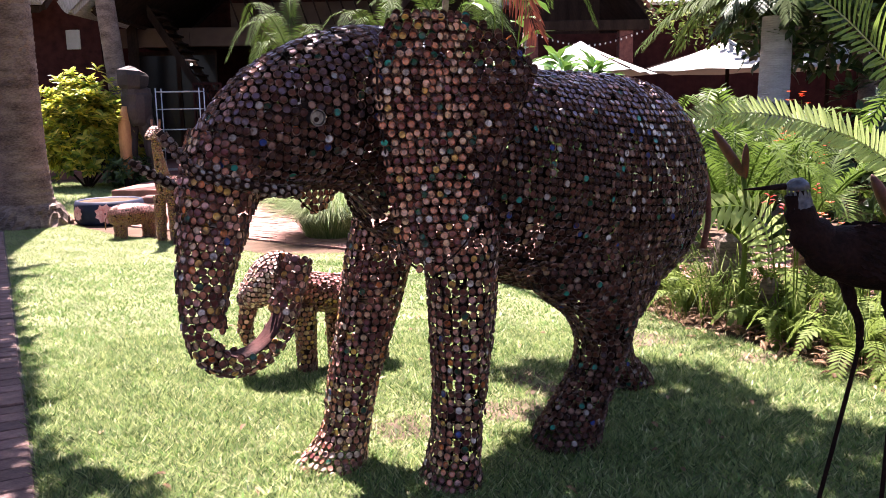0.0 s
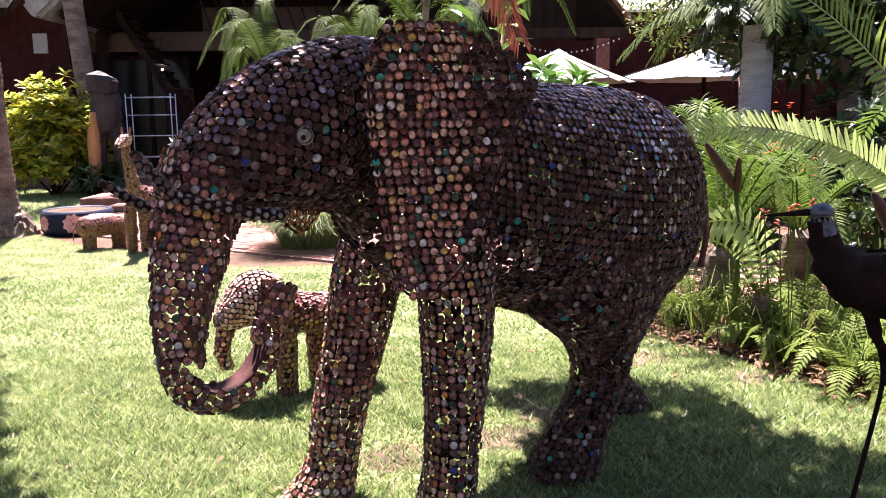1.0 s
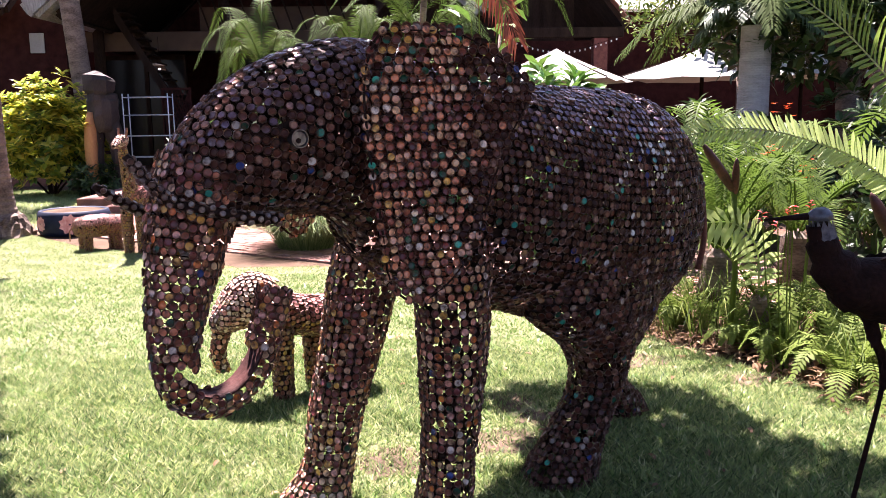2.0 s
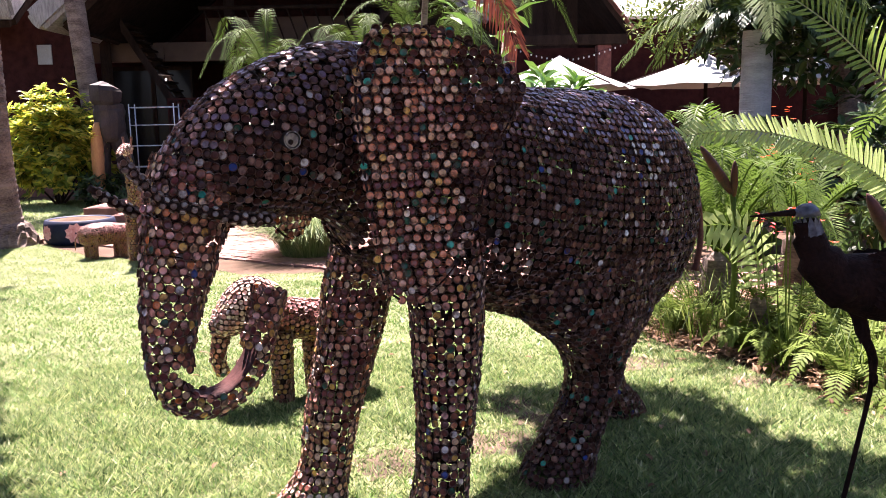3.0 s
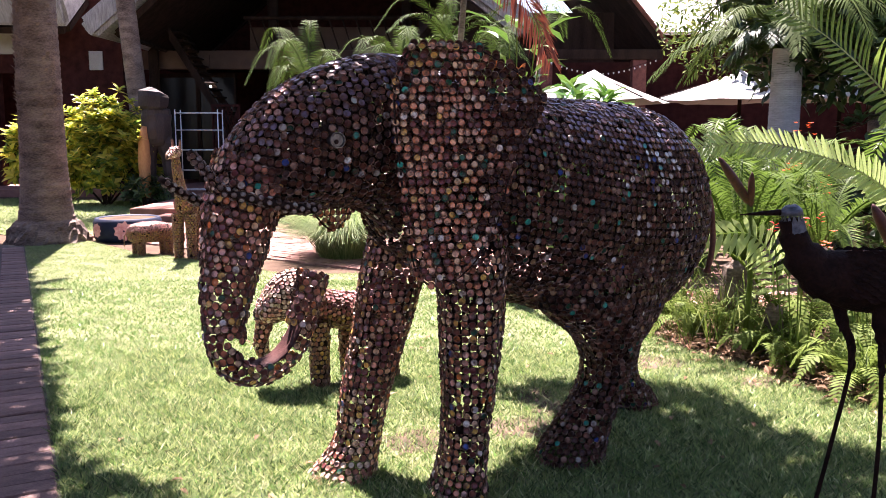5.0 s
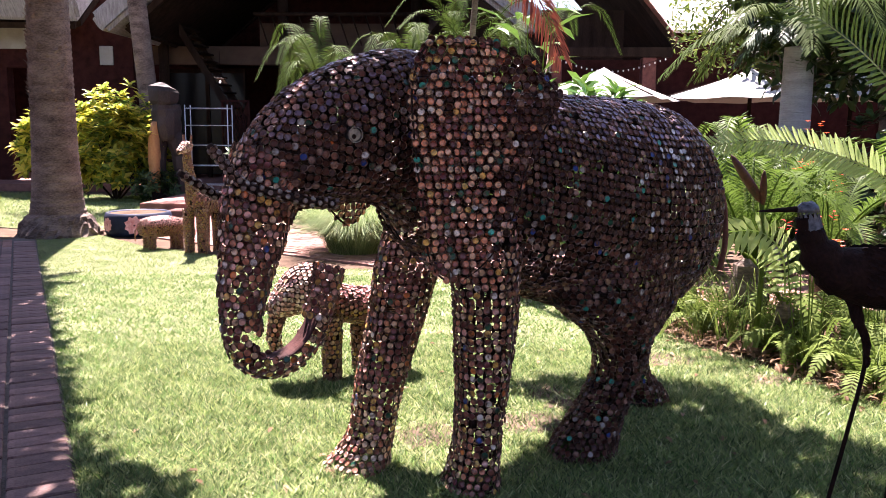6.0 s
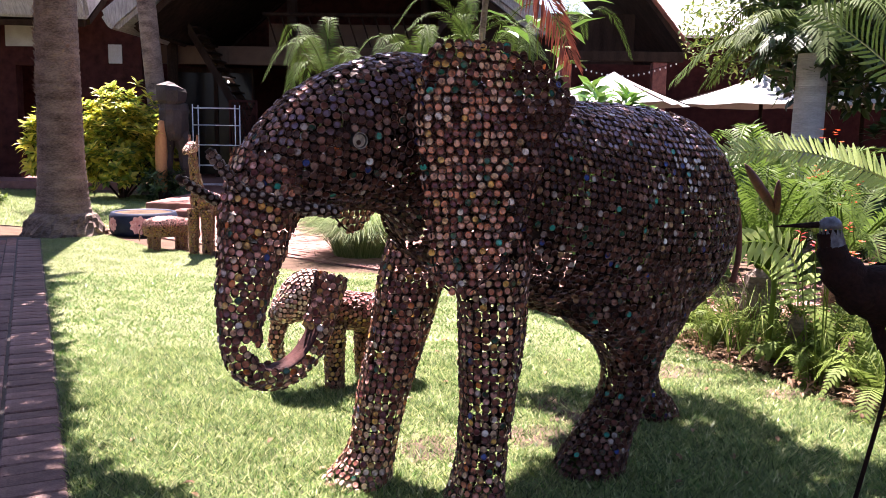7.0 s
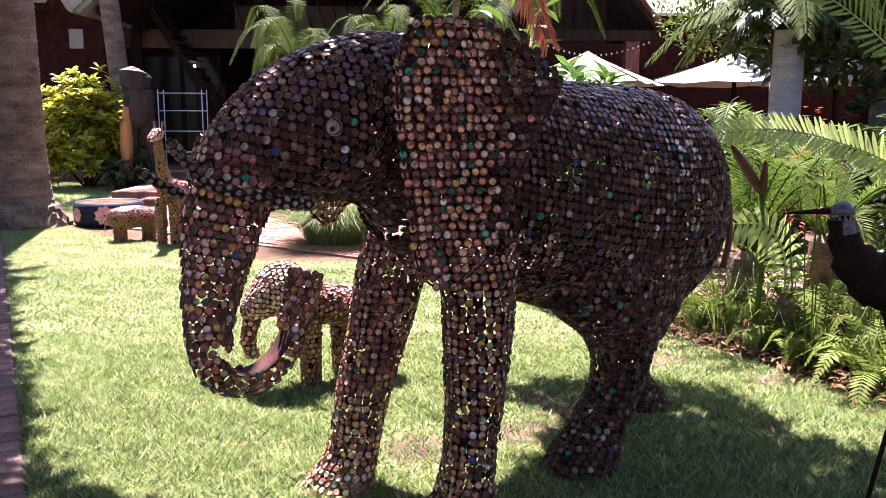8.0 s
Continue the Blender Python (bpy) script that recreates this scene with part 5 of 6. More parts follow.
g_head = Limb([(0.26, 0, 1.2, 0.04, 0.05), (0.33, 0, 1.2, 0.055, 0.055), (0.42, 0, 1.17, 0.04, 0.04), (0.47, 0, 1.15, 0.02, 0.02)], Y, Z)
giraffe = small_sculpture("giraffe_sculpture", "small giraffe sculpture of yellow and rust bottle caps", Matrix.Translation((-2.84, 9.1, 0)) @ pose(0, 0, 0, 0, 0, 258), [
    ("body", g_body, M_CAP_PINK, []), ("neck", g_neck, M_CAP_GOLD, [g_body]), ("head", g_head, M_CAP_ROSE, []),
    *[("leg", post(x, y, 0, 0.5, 0.045, 0.06), M_CAP_GOLD, [g_body]) for x in (-0.17, 0.18) for y in (-0.08, 0.08)]], 0.6)
for y in (-0.04, 0.04):
    put("horn", Shape().tube([(0.29, y, 1.23), (0.28, y * 1.2, 1.33)], [0.012, 0.014], 6).mesh("horn", M_CAP_GOLD), giraffe)

# ---- iron crane ----
M_PLATE = surface("rusty_plate", (0.04, 0.014, 0.01), (0.11, 0.038, 0.028), 16, 0.85, 0.8, spec=0.15)
crane = thing("crane_sculpture", "tall dark iron crane sculpture with a zinc head", "sculpture", pose(1.287, 2.12, 0.156) @ Matrix.Scale(0.88, 4))
body = Limb([(-0.2, 0, 0.93, 0.03, 0.04), (-0.16, 0, 0.92, 0.07, 0.075), (-0.05, 0, 0.9, 0.095, 0.1), (0.08, 0, 0.89, 0.1, 0.105), (0.2, 0, 0.86, 0.08, 0.085), (0.32, 0, 0.8, 0.04, 0.05), (0.42, 0, 0.74, 0.015, 0.02)], Y, Z)
bs = Shape()
ring_pts = [body.ring(i, None)[0] for i in range(0, len(body.rows), 3)]
vs = [p for ring in ring_pts for p in ring[:-1:4]]
n = len(ring_pts[0][:-1:4])
bs.add([Vector(v) for v in vs], [(i * n + k, i * n + (k + 1) % n, (i + 1) * n + (k + 1) % n, (i + 1) * n + k) for i in range(len(ring_pts) - 1) for k in range(n)])
put("body", bs.mesh("body", M_IRON, True), crane)
r1 = random.Random(15)
BACK = [(-0.2, 0.93, 0.03, 0.04), (-0.16, 0.92, 0.07, 0.075), (-0.05, 0.9, 0.095, 0.1), (0.08, 0.89, 0.1, 0.105), (0.2, 0.86, 0.08, 0.085), (0.32, 0.8, 0.04, 0.05), (0.42, 0.74, 0.015, 0.02)]


def flank(x, phi, side, out):
    """A place on the bird's side, out metres proud of its body."""
    z, a, b = (float(np.interp(x, [r[0] for r in BACK], [r[n] for r in BACK])) for n in (1, 2, 3))
    return Vector((x, side * (a + out) * math.cos(radians(phi)), z + (b + out) * math.sin(radians(phi))))


for side in (1, -1):
    shell = Shape()
    xs, ps = [0.0 + 0.03 * i for i in range(12)], [80 - 15 * j for j in range(9)]
    shell.add([flank(x, p, side, 0.006) for x in xs for p in ps], [(i * 9 + j, i * 9 + j + 1, i * 9 + j + 10, i * 9 + j + 9) for i in range(11) for j in range(8)])
    wing = put("wing", shell.mesh("wing", M_IRON, True), crane, "folded wing of overlapping iron plates")
    for j in range(5):
        plate = Shape()
        xs = [0.045 + 0.03 * i for i in range(12)]
        plate.add([flank(x, p, side, o) for x in xs for p, o in ((78 - 26 * j, 0.008), (64 - 26 * j, 0.013), (50 - 26 * j, 0.019), (49 - 26 * j, 0.007))], [(i * 4 + n, i * 4 + n + 1, i * 4 + n + 5, i * 4 + n + 4) for i in range(11) for n in range(3)])
        put("plate", plate.mesh("plate", M_PLATE), wing, "rust-brown iron plate")
    for i in range(6):
        for j in range(7):
            w = Shape()
            p = flank(-0.09 + 0.026 * i, 66 - 15 * j + 7 * (i % 2), side, 0.008)
            leaf(w, p, (1, side * 0.25, -0.25), (0, side, 0.3), 0.045, 0.026, 0.25, 0.1)
            put("feather", w.mesh("feather", M_IRON), wing)
put("neck", Shape().tube(smooth_path([(-0.12, 0, 0.9), (-0.2, 0, 0.97), (-0.245, 0, 1.05), (-0.26, 0, 1.1)], 5).tolist(), [0.08] * 3 + [0.066] * 4 + [0.046] * 4 + [0.032] * 5, 12).mesh("neck", M_IRON, True), crane)
put("head", Shape().tube([(-0.225, 0, 1.125), (-0.243, 0, 1.132), (-0.27, 0, 1.128), (-0.292, 0, 1.12)], [0.012, 0.02, 0.018, 0.008], 12).mesh("head", M_ZINC, True), crane, "grey zinc head")
hood = put("hood", Shape().tube([(-0.255, 0, 1.148), (-0.255, 0, 1.143), (-0.253, 0, 1.132), (-0.252, 0, 1.114)], [0.012, 0.024, 0.033, 0.037], 14).mesh("hood", M_ZINC, True), crane, "grey zinc crest")
for k in range(14):
    a = 2 * math.pi * k / 14
    o = Vector((math.cos(a), math.sin(a), 0))
    w = Shape()
    leaf(w, Vector((-0.252, 0, 1.118)) + o * 0.034, o * 0.05 + Vector((0.22, 0, -1)), o, r1.uniform(0.085, 0.12), 0.024, 0.1, 0.0)
    put("strip", w.mesh("strip", M_ZINC), hood)
put("beak", Shape().tube([(-0.29, 0, 1.124), (-0.35, 0, 1.12), (-0.42, 0, 1.116)], [0.011, 0.007, 0.002], 7).mesh("beak", M_IRON, True), crane)
for x, y, knee, foot, thick in ((-0.075, 0.045, -0.005, -0.12, 0.028), (0.05, -0.045, 0.05, 0.045, 0.05)):
    put("leg", Shape().tube(smooth_path([(x, y, 0.86), (x + (knee - x) * 0.45, y, 0.75), (knee, y, 0.63), ((knee + foot) / 2 + 0.012, y, 0.35), (foot + (foot - knee) * 0.29, y, -0.160)], 5).tolist(), [thick] * 3 + [thick * 0.8] * 3 + [thick * 0.55] * 2 + [0.015] * 2 + [0.012] + [0.0075] * 10, 8).mesh("leg", M_IRON, True), crane)
    for n in range(5):
        w = Shape()
        leaf(w, Vector((knee + (x - knee) * n / 5, y, 0.63 + 0.045 * n)) + Vector((0, -0.012 - 0.003 * n, 0)), (r1.gauss(0, 0.2), 0, -1), (0, -1, 0.2), 0.05, 0.016 + thick * 0.25, 0.2, 0.0)
        put("scrap", w.mesh("scrap", M_IRON), crane)
    toe = Shape()
    for a in (150, 180, 210, 0):
        end = foot + (foot - knee) * 0.29
        toe.tube([(end, y, -0.157), (end + 0.07 * math.cos(radians(a)), y + 0.07 * math.sin(radians(a)), -0.163)], [0.008, 0.004], 5)
    put("foot", toe.mesh("foot", M_IRON), crane)

# ---- things by the terrace ----
planter = thing("planter_bowl", "low dark blue bowl with painted pink flowers", "planter", pose(-4.22, 10.75, 0))
put("bowl", lathe([(0.37, 0.0), (0.41, 0.02), (0.43, 0.07), (0.435, 0.16), (0.43, 0.25), (0.41, 0.3), (0.39, 0.305), (0.36, 0.29), (0.34, 0.2)], 40).mesh("bowl", M_PAINT, True), planter)
put("soil_fill", lathe([(0.37, 0.27), (0.375, 0.288), (0.2, 0.3), (0.02, 0.305)], 24, 0.03, 2).mesh("soil_fill", M_SOIL), planter, "dark soil")
for az, sc in ((-76, 1.6), (-30, 1.2), (-128, 1.2)):
    fl = Shape()
    a = radians(az)
    c = Vector((0.412 * math.cos(a), 0.412 * math.sin(a), 0.16))
    nrm = Vector((math.cos(a), math.sin(a), 0.0))
    tx = Vector((-math.sin(a), math.cos(a), 0))
    for ringr, cnt in ((0.075, 9), (0.04, 6)):
        for k in range(cnt):
            b = 2 * math.pi * k / cnt
            o = tx * math.cos(b) + Vector((0, 0, 1)) * math.sin(b)
            leaf(fl, c + nrm * (0.03 + 0.004 * (cnt == 6)) + o * 0.01, o, nrm, ringr * sc, 0.062 * sc, 0.1, 0.0)
    put("painted_flower", fl.mesh("painted_flower", M_PETAL), planter, "pink painted flower")
for i, (x, y, s) in enumerate([(-2.72, 10.1, 0.24), (-2.9, 10.6, 0.24)]):
    b = lathe([(s * 0.6, 0), (s, s * 0.35), (s * 0.95, s * 0.8), (s * 0.6, s * 1.15), (s * 0.2, s * 1.25)], 9, 0.16, i + 3)
    tagged(put("stone", b.mesh("stone", M_STONE), None, "", pose(x, y, 0.02, 0, 0, 40 * i)), "rough brown garden stone on the brick walk", "stone", "stones by the walk")
log = thing("carved_stump", "dark gnarled carved wood stump with stubby branches", "carving", pose(-2.45, 9.25, 0))
put("stump", Shape().tube(smooth_path([(0, 0, 0.02), (0.05, 0, 0.25), (-0.02, 0, 0.45), (0.06, 0, 0.62)], 4).tolist(), [0.13, 0.12, 0.11, 0.1, 0.1, 0.09, 0.1, 0.09, 0.08, 0.08, 0.07, 0.06, 0.05], 9).mesh("stump", M_WOOD, True), log)
for k, (a, z) in enumerate(((160, 0.3), (20, 0.4), (200, 0.5), (80, 0.2))):
    o = Vector((math.cos(radians(a)), math.sin(radians(a)), 0.5))
    put("branch", Shape().tube([Vector((0, 0, z)), Vector((0, 0, z)) + o * 0.14, Vector((0, 0, z)) + o * 0.24 + Vector((0, 0, 0.06))], [0.045, 0.035, 0.02], 7).mesh("branch", M_WOOD, True), log)

# carved standing figure, kept a plain block-like shape
fig = Shape()
fig.box(-0.3, -0.26, 0.0, 0.34, 0.24, 0.17, 0.04)
fig.tube(smooth_path([(-0.2, 0, 0.12), (-0.19, 0, 0.55), (-0.17, 0, 1.0), (-0.1, 0, 1.4)], 4).tolist(), [0.13] * 5 + [0.145] * 4 + [0.17] * 4, 9)
fig.tube(smooth_path([(0.3, 0, 0.1), (0.26, 0, 0.55), (0.2, 0, 1.0), (0.09, 0, 1.4)], 4).tolist(), [0.15] * 5 + [0.155] * 4 + [0.18] * 4, 9)
fig.tube(smooth_path([(0, 0, 1.18), (0.01, 0, 1.45), (0.0, 0, 1.72), (0.0, 0, 1.86), (0, 0, 1.91)], 4).tolist(), [0.2, 0.23, 0.25, 0.265] + [0.275] * 6 + [0.26] * 4 + [0.22, 0.18, 0.14], 11)
fig.tube([(-0.03, -0.02, 1.86), (-0.03, -0.03, 1.95), (-0.02, -0.03, 2.12), (-0.03, -0.03, 2.2), (0.0, -0.02, 2.28)], [0.2, 0.27, 0.29, 0.27, 0.1], 7)
for v in range(len(fig.v)):
    p = Vector(fig.v[v])
    fig.v[v] = p + Vector((noise.noise(p * 5), noise.noise(p * 5 + Vector((4, 0, 0))), noise.noise(p * 4 + Vector((0, 8, 0))))) * 0.035
tagged(put("wooden_carving", fig.mesh("wooden_carving", M_WOOD), None, "", pose(-5.62, 16.0, 0.0, 0, 0, 12)), "dark weathered wooden carving on a base", "statue")
strip = Shape()
strip.tube(smooth_path([(-0.24, -0.12, 0.19), (-0.24, -0.13, 0.7), (-0.23, -0.15, 1.2), (-0.2, -0.2, 1.56)], 3).tolist(), [0.1, 0.105, 0.11, 0.115, 0.12, 0.12, 0.115, 0.1, 0.08, 0.05], 9)
tagged(put("timber_slab", strip.mesh("timber_slab", M_RAW, True), None, "", pose(-5.62, 16.0, 0, 0, 0, 12)), "strip of raw orange wood leaning on the carving", "wood")

shelf = thing("shelf_rack", "empty white tubular metal rack on the terrace", "rack", pose(-5.15, 17.2, 0.17))
for x in (-0.44, 0.44):
    for y in (-0.18, 0.18):
        put("upright", Shape().tube([(x, y, 0), (x, y, 1.75)], 0.012, 8).mesh("upright", M_STEEL, True), shelf)
for z in (0.1, 0.5, 0.92, 1.33, 1.68):
    s = Shape()
    for y in (-0.18, 0.18):
        s.tube([(-0.44, y, z), (0.44, y, z)], 0.01, 6)
    for x in (-0.44, 0.44):
        s.tube([(x, -0.18, z), (x, 0.18, z)], 0.011, 6)
    put("rail", s.mesh("rail", M_STEEL, True), shelf)

# ---- the thatched house ----
def wall(name, x0, y0, z0, x1, y1, z1, mat, label):
    return tagged(put(name, Shape().box(x0, y0, z0, x1, y1, z1).mesh(name, mat)), label, "wall", kind="structure")


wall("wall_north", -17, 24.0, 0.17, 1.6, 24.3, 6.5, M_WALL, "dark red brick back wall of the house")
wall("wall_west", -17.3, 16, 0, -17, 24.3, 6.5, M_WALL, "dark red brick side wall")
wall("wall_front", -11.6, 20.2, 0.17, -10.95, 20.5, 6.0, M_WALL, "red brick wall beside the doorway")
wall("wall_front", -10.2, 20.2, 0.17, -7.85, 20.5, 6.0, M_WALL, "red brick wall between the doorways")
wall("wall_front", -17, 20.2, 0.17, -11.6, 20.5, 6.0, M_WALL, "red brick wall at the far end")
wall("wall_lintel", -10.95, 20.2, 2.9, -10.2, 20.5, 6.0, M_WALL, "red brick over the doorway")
house = thing("thatched_house", "dark brick lodge with thatched roofs and an open stair", "house", pose(0, 0, 0))


def slab(a, b, c, d, thick):
    """A thick roof slab over four corners."""
    s = Shape()
    q = [Vector(p) for p in (a, b, c, d)]
    nrm = (q[1] - q[0]).cross(q[3] - q[0]).normalized()
    nrm = nrm if nrm.z > 0 else -nrm
    s.add([*q, *[p + nrm * thick for p in q]], [(0, 1, 2, 3), (4, 7, 6, 5), (0, 4, 5, 1), (1, 5, 6, 2), (2, 6, 7, 3), (3, 7, 4, 0)])
    bm = bmesh.new()
    for v in s.v:
        bm.verts.new(v)
    bm.verts.ensure_lookup_table()
    for f in s.f:
        bm.faces.new([bm.verts[i] for i in f])
    bmesh.ops.recalc_face_normals(bm, faces=bm.faces[:])
    bmesh.ops.bevel(bm, geom=bm.edges[:], offset=0.09, segments=2, affect="EDGES")
    bmesh.ops.subdivide_edges(bm, edges=bm.edges[:], cuts=3, use_grid_fill=True)
    for v in bm.verts:
        v.co += Vector((noise.noise(v.co * 3), noise.noise(v.co * 3 + Vector((9, 0, 0))), noise.noise(v.co * 4 + Vector((0, 7, 0))))) * 0.05
    bm.verts.index_update()
    out = Shape()
    out.add([v.co.copy() for v in bm.verts], [[v.index for v in f.verts] for f in bm.faces])
    bm.free()
    return out


put("thatch_roof", slab((-17, 18.9, 3.95), (-8.5, 18.9, 3.8), (-8.5, 23.5, 7.0), (-17, 23.5, 7.0), 0.75).mesh("thatch_roof", M_THATCH), house, "weathered grey thatch")
put("thatch_roof", slab((-7.45, 17.6, 3.42), (-7.45, 24.2, 3.42), (-3.2, 24.2, 6.9), (-3.2, 17.6, 6.9), 0.5).mesh("thatch_roof", M_THATCH), house, "weathered grey thatch gable")
put("thatch_roof", slab((-3.2, 17.6, 6.9), (-3.2, 24.2, 6.9), (1.6, 24.2, 3.4), (1.6, 17.6, 3.4), 0.5).mesh("thatch_roof", M_THATCH), house, "weathered grey thatch gable")
put("ceiling_board", slab((-16.9, 19.1, 3.9), (-8.6, 19.1, 3.75), (-8.6, 23.4, 6.85), (-16.9, 23.4, 6.85), 0.03).mesh("ceiling_board", M_TIMBER), house, "dark boards below the thatch")
put("ceiling_board", slab((-7.1, 17.95, 3.5), (-7.1, 24.0, 3.5), (-3.2, 24.0, 6.75), (-3.2, 17.75, 6.75), 0.03).mesh("ceiling_board", M_TIMBER), house, "dark boards below the thatch")
put("ceiling_board", slab((-3.2, 17.75, 6.75), (-3.2, 24.0, 6.75), (1.4, 24.0, 3.4), (1.4, 17.75, 3.4), 0.03).mesh("ceiling_board", M_TIMBER), house, "dark boards below the thatch")
for x0, x1, z0, z1, y in ((-11.15, -10.36, 3.34, 3.87, 20.15), (-8.64, -8.31, 2.96, 3.41, 20.15)):
    put("wall_panel", Shape().box(x0, y, z0, x1, y + 0.04, z1, 0.01).mesh("wall_panel", M_PANEL), house, "whitewashed panel")
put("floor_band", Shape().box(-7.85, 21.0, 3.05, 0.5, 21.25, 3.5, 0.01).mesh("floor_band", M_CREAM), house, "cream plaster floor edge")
put("upper_floor", Shape().box(-7.85, 21.25, 3.2, 0.5, 24.0, 3.4).mesh("upper_floor", M_TIMBER), house)
for x in (-7.3, -4.3, -1.0):
    put("post", Shape().tube([(x, 20.8, 0.17), (x, 20.8, 5.2)], 0.13, 10).mesh("post", M_TIMBER, True), house, "dark round timber post")
for x0, x1 in ((-7.7, -6.6), (-6.5, -5.6), (-4.2, -2.8), (-2.7, -1.2)):
    put("window", Shape().box(x0, 21.9, 0.25, x1, 21.94, 2.9).mesh("window", M_GLASS), house, "dark glass door")
    put("window_frame", Shape().box(x0 - 0.05, 21.86, 0.17, x0, 21.96, 3.0).box(x1, 21.86, 0.17, x1 + 0.05, 21.96, 3.0).box(x0, 21.86, 2.9, x1, 21.96, 3.0).mesh("window_frame", M_TIMBER), house)
stair = thing("staircase", "dark open timber staircase with a slanting rail", "stairs", pose(0, 0, 0))
for y in (19.9, 20.9):
    s = Shape()
    s.add([(-6.6, y, 3.95), (-6.6, y, 3.65), (-4.75, y, 0.55), (-4.75, y, 0.9), (-6.6, y + 0.07, 3.95), (-6.6, y + 0.07, 3.65), (-4.75, y + 0.07, 0.55), (-4.75, y + 0.07, 0.9)],
          [(0, 1, 2, 3), (7, 6, 5, 4), (0, 4, 5, 1), (1, 5, 6, 2), (2, 6, 7, 3), (3, 7, 4, 0)])
    put("stringer", s.mesh("stringer", M_TIMBER), stair)
for i in range(17):
    t = i / 16
    put("tread", Shape().box(-6.6 + 1.75 * t - 0.05, 19.97, 3.85 - 3.0 * t - 0.04, -6.6 + 1.75 * t + 0.2, 20.9, 3.85 - 3.0 * t, 0.005).mesh("tread", M_TIMBER), stair)
rail = thing("balcony_rail", "dark timber balcony rail with slanting bars", "railing", pose(0, 0, 0))
put("top_rail", Shape().tube([(-5.0, 20.7, 4.25), (0.3, 20.7, 4.25)], 0.05, 8).mesh("top_rail", M_TIMBER), rail)
for i in range(16):
    x = -4.9 + i * 0.33
    put("bar", Shape().tube([(x, 20.7, 4.25), (x + 0.25, 20.7, 3.5)], 0.022, 6).mesh("bar", M_TIMBER), rail)
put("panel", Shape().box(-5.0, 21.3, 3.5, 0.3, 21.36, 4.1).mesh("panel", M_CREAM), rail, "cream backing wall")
lattice = thing("lattice_panel", "reddish timber lattice panel beside the stair", "lattice", pose(-5.25, 19.7, 0.17))
for i in range(12):
    for sgn in (1, -1):
        x = -0.55 + i * 0.1
        put("slat", Shape().tube([(max(-0.3, min(0.3, x)), 0.012 * sgn, 0.9), (max(-0.3, min(0.3, x + 0.9 * sgn * 0.5)), 0.012 * sgn, 1.9)], 0.013, 4).mesh("slat", M_WALL), lattice)
put("frame", Shape().box(-0.34, -0.03, 0, -0.3, 0.03, 1.95).box(0.3, -0.03, 0, 0.34, 0.03, 1.95).box(-0.3, -0.03, 0.86, 0.3, 0.03, 0.9).box(-0.3, -0.03, 1.9, 0.3, 0.03, 1.95).mesh("frame", M_WALL), lattice)
bulb_m, bnt, bb = nodes_of("lamp_glow")
bb.inputs["Emission Color"].default_value, bb.inputs["Emission Strength"].default_value = (1, 0.95, 0.85, 1), 18
lamp = thing("pendant_lamp", "small lit lamp hanging inside the dark lodge", "lamp", pose(-5.85, 20.6, 2.55))
put("bulb", lathe([(0.01, -0.04), (0.028, -0.02), (0.03, 0.0), (0.02, 0.03), (0.01, 0.07)], 10).mesh("bulb", bulb_m, True), lamp)
put("cord", Shape().tube([(0, 0, 0.07), (0, 0, 0.8)], 0.006, 5).mesh("cord", M_TIMBER), lamp)

# ---- the tiled house, white gable and sunshades ----
cottage = thing("tiled_cottage", "brown cottage with a red clay tile roof", "house", pose(0, 0, 0))
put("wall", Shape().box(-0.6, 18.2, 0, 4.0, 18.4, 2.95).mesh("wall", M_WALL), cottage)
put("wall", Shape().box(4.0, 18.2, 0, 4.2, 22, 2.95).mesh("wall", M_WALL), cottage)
put("fascia", Shape().box(-0.8, 16.9, 2.9, 4.35, 17.0, 3.1, 0.01).mesh("fascia", M_TIMBER), cottage, "dark brown fascia board")
put("gable", slab((-0.8, 17.1, 3.1), (-0.8, 22, 3.1), (1.9, 22, 6.2), (1.9, 17.1, 6.2), 0.08).mesh("gable", M_TIMBER), cottage, "dark roof boards")
put("roof_board", slab((4.5, 17.1, 3.05), (4.5, 22, 3.05), (1.9, 22, 6.2), (1.9, 17.1, 6.2), 0.06).mesh("roof_board", M_TIMBER), cottage, "dark roof boards")
tile = None
for i in range(14):
    for j in range(12):
        t = (i + 0.5) / 14
        if tile is None:
            tile = Shape().box(-0.16, -0.2, 0, 0.16, 0.2, 0.03, 0.008).mesh("roof_tile", M_TILE)
        put("roof_tile", tile, cottage, m=pose(4.48 - 2.55 * t, 17.05 + j * 0.41, 3.17 + 3.09 * t, 0, 50.5 + rng.gauss(0, 1), 0))
put("gable_wall", Shape().box(-0.6, 18.2, 2.95, 3.6, 18.3, 4.0).mesh("gable_wall", M_TIMBER), cottage, "dark timber gable")
for x in (2.0, 3.9):
    put("post", Shape().box(x - 0.14, 16.95, 0, x + 0.14, 17.2, 2.9, 0.01).mesh("post", M_RUST), cottage, "red-brown brick post")
lights = thing("string_lights", "string of small white bulbs under the eaves", "lights", pose(0, 0, 0))
for i in range(22):
    t = i / 21
    put("bulb", lathe([(0.008, -0.02), (0.018, 0), (0.008, 0.02)], 6).mesh("bulb", M_WHITE), lights, m=pose(2.0 + 2.2 * t, 16.87, 2.86 - 0.25 * math.sin(t * 3.14)))
put("cord", Shape().tube([(2.0 + 2.2 * k / 12, 16.88, 2.9 - 0.25 * math.sin(k / 12 * 3.14)) for k in range(13)], 0.006, 4).mesh("cord", M_TIMBER), lights)
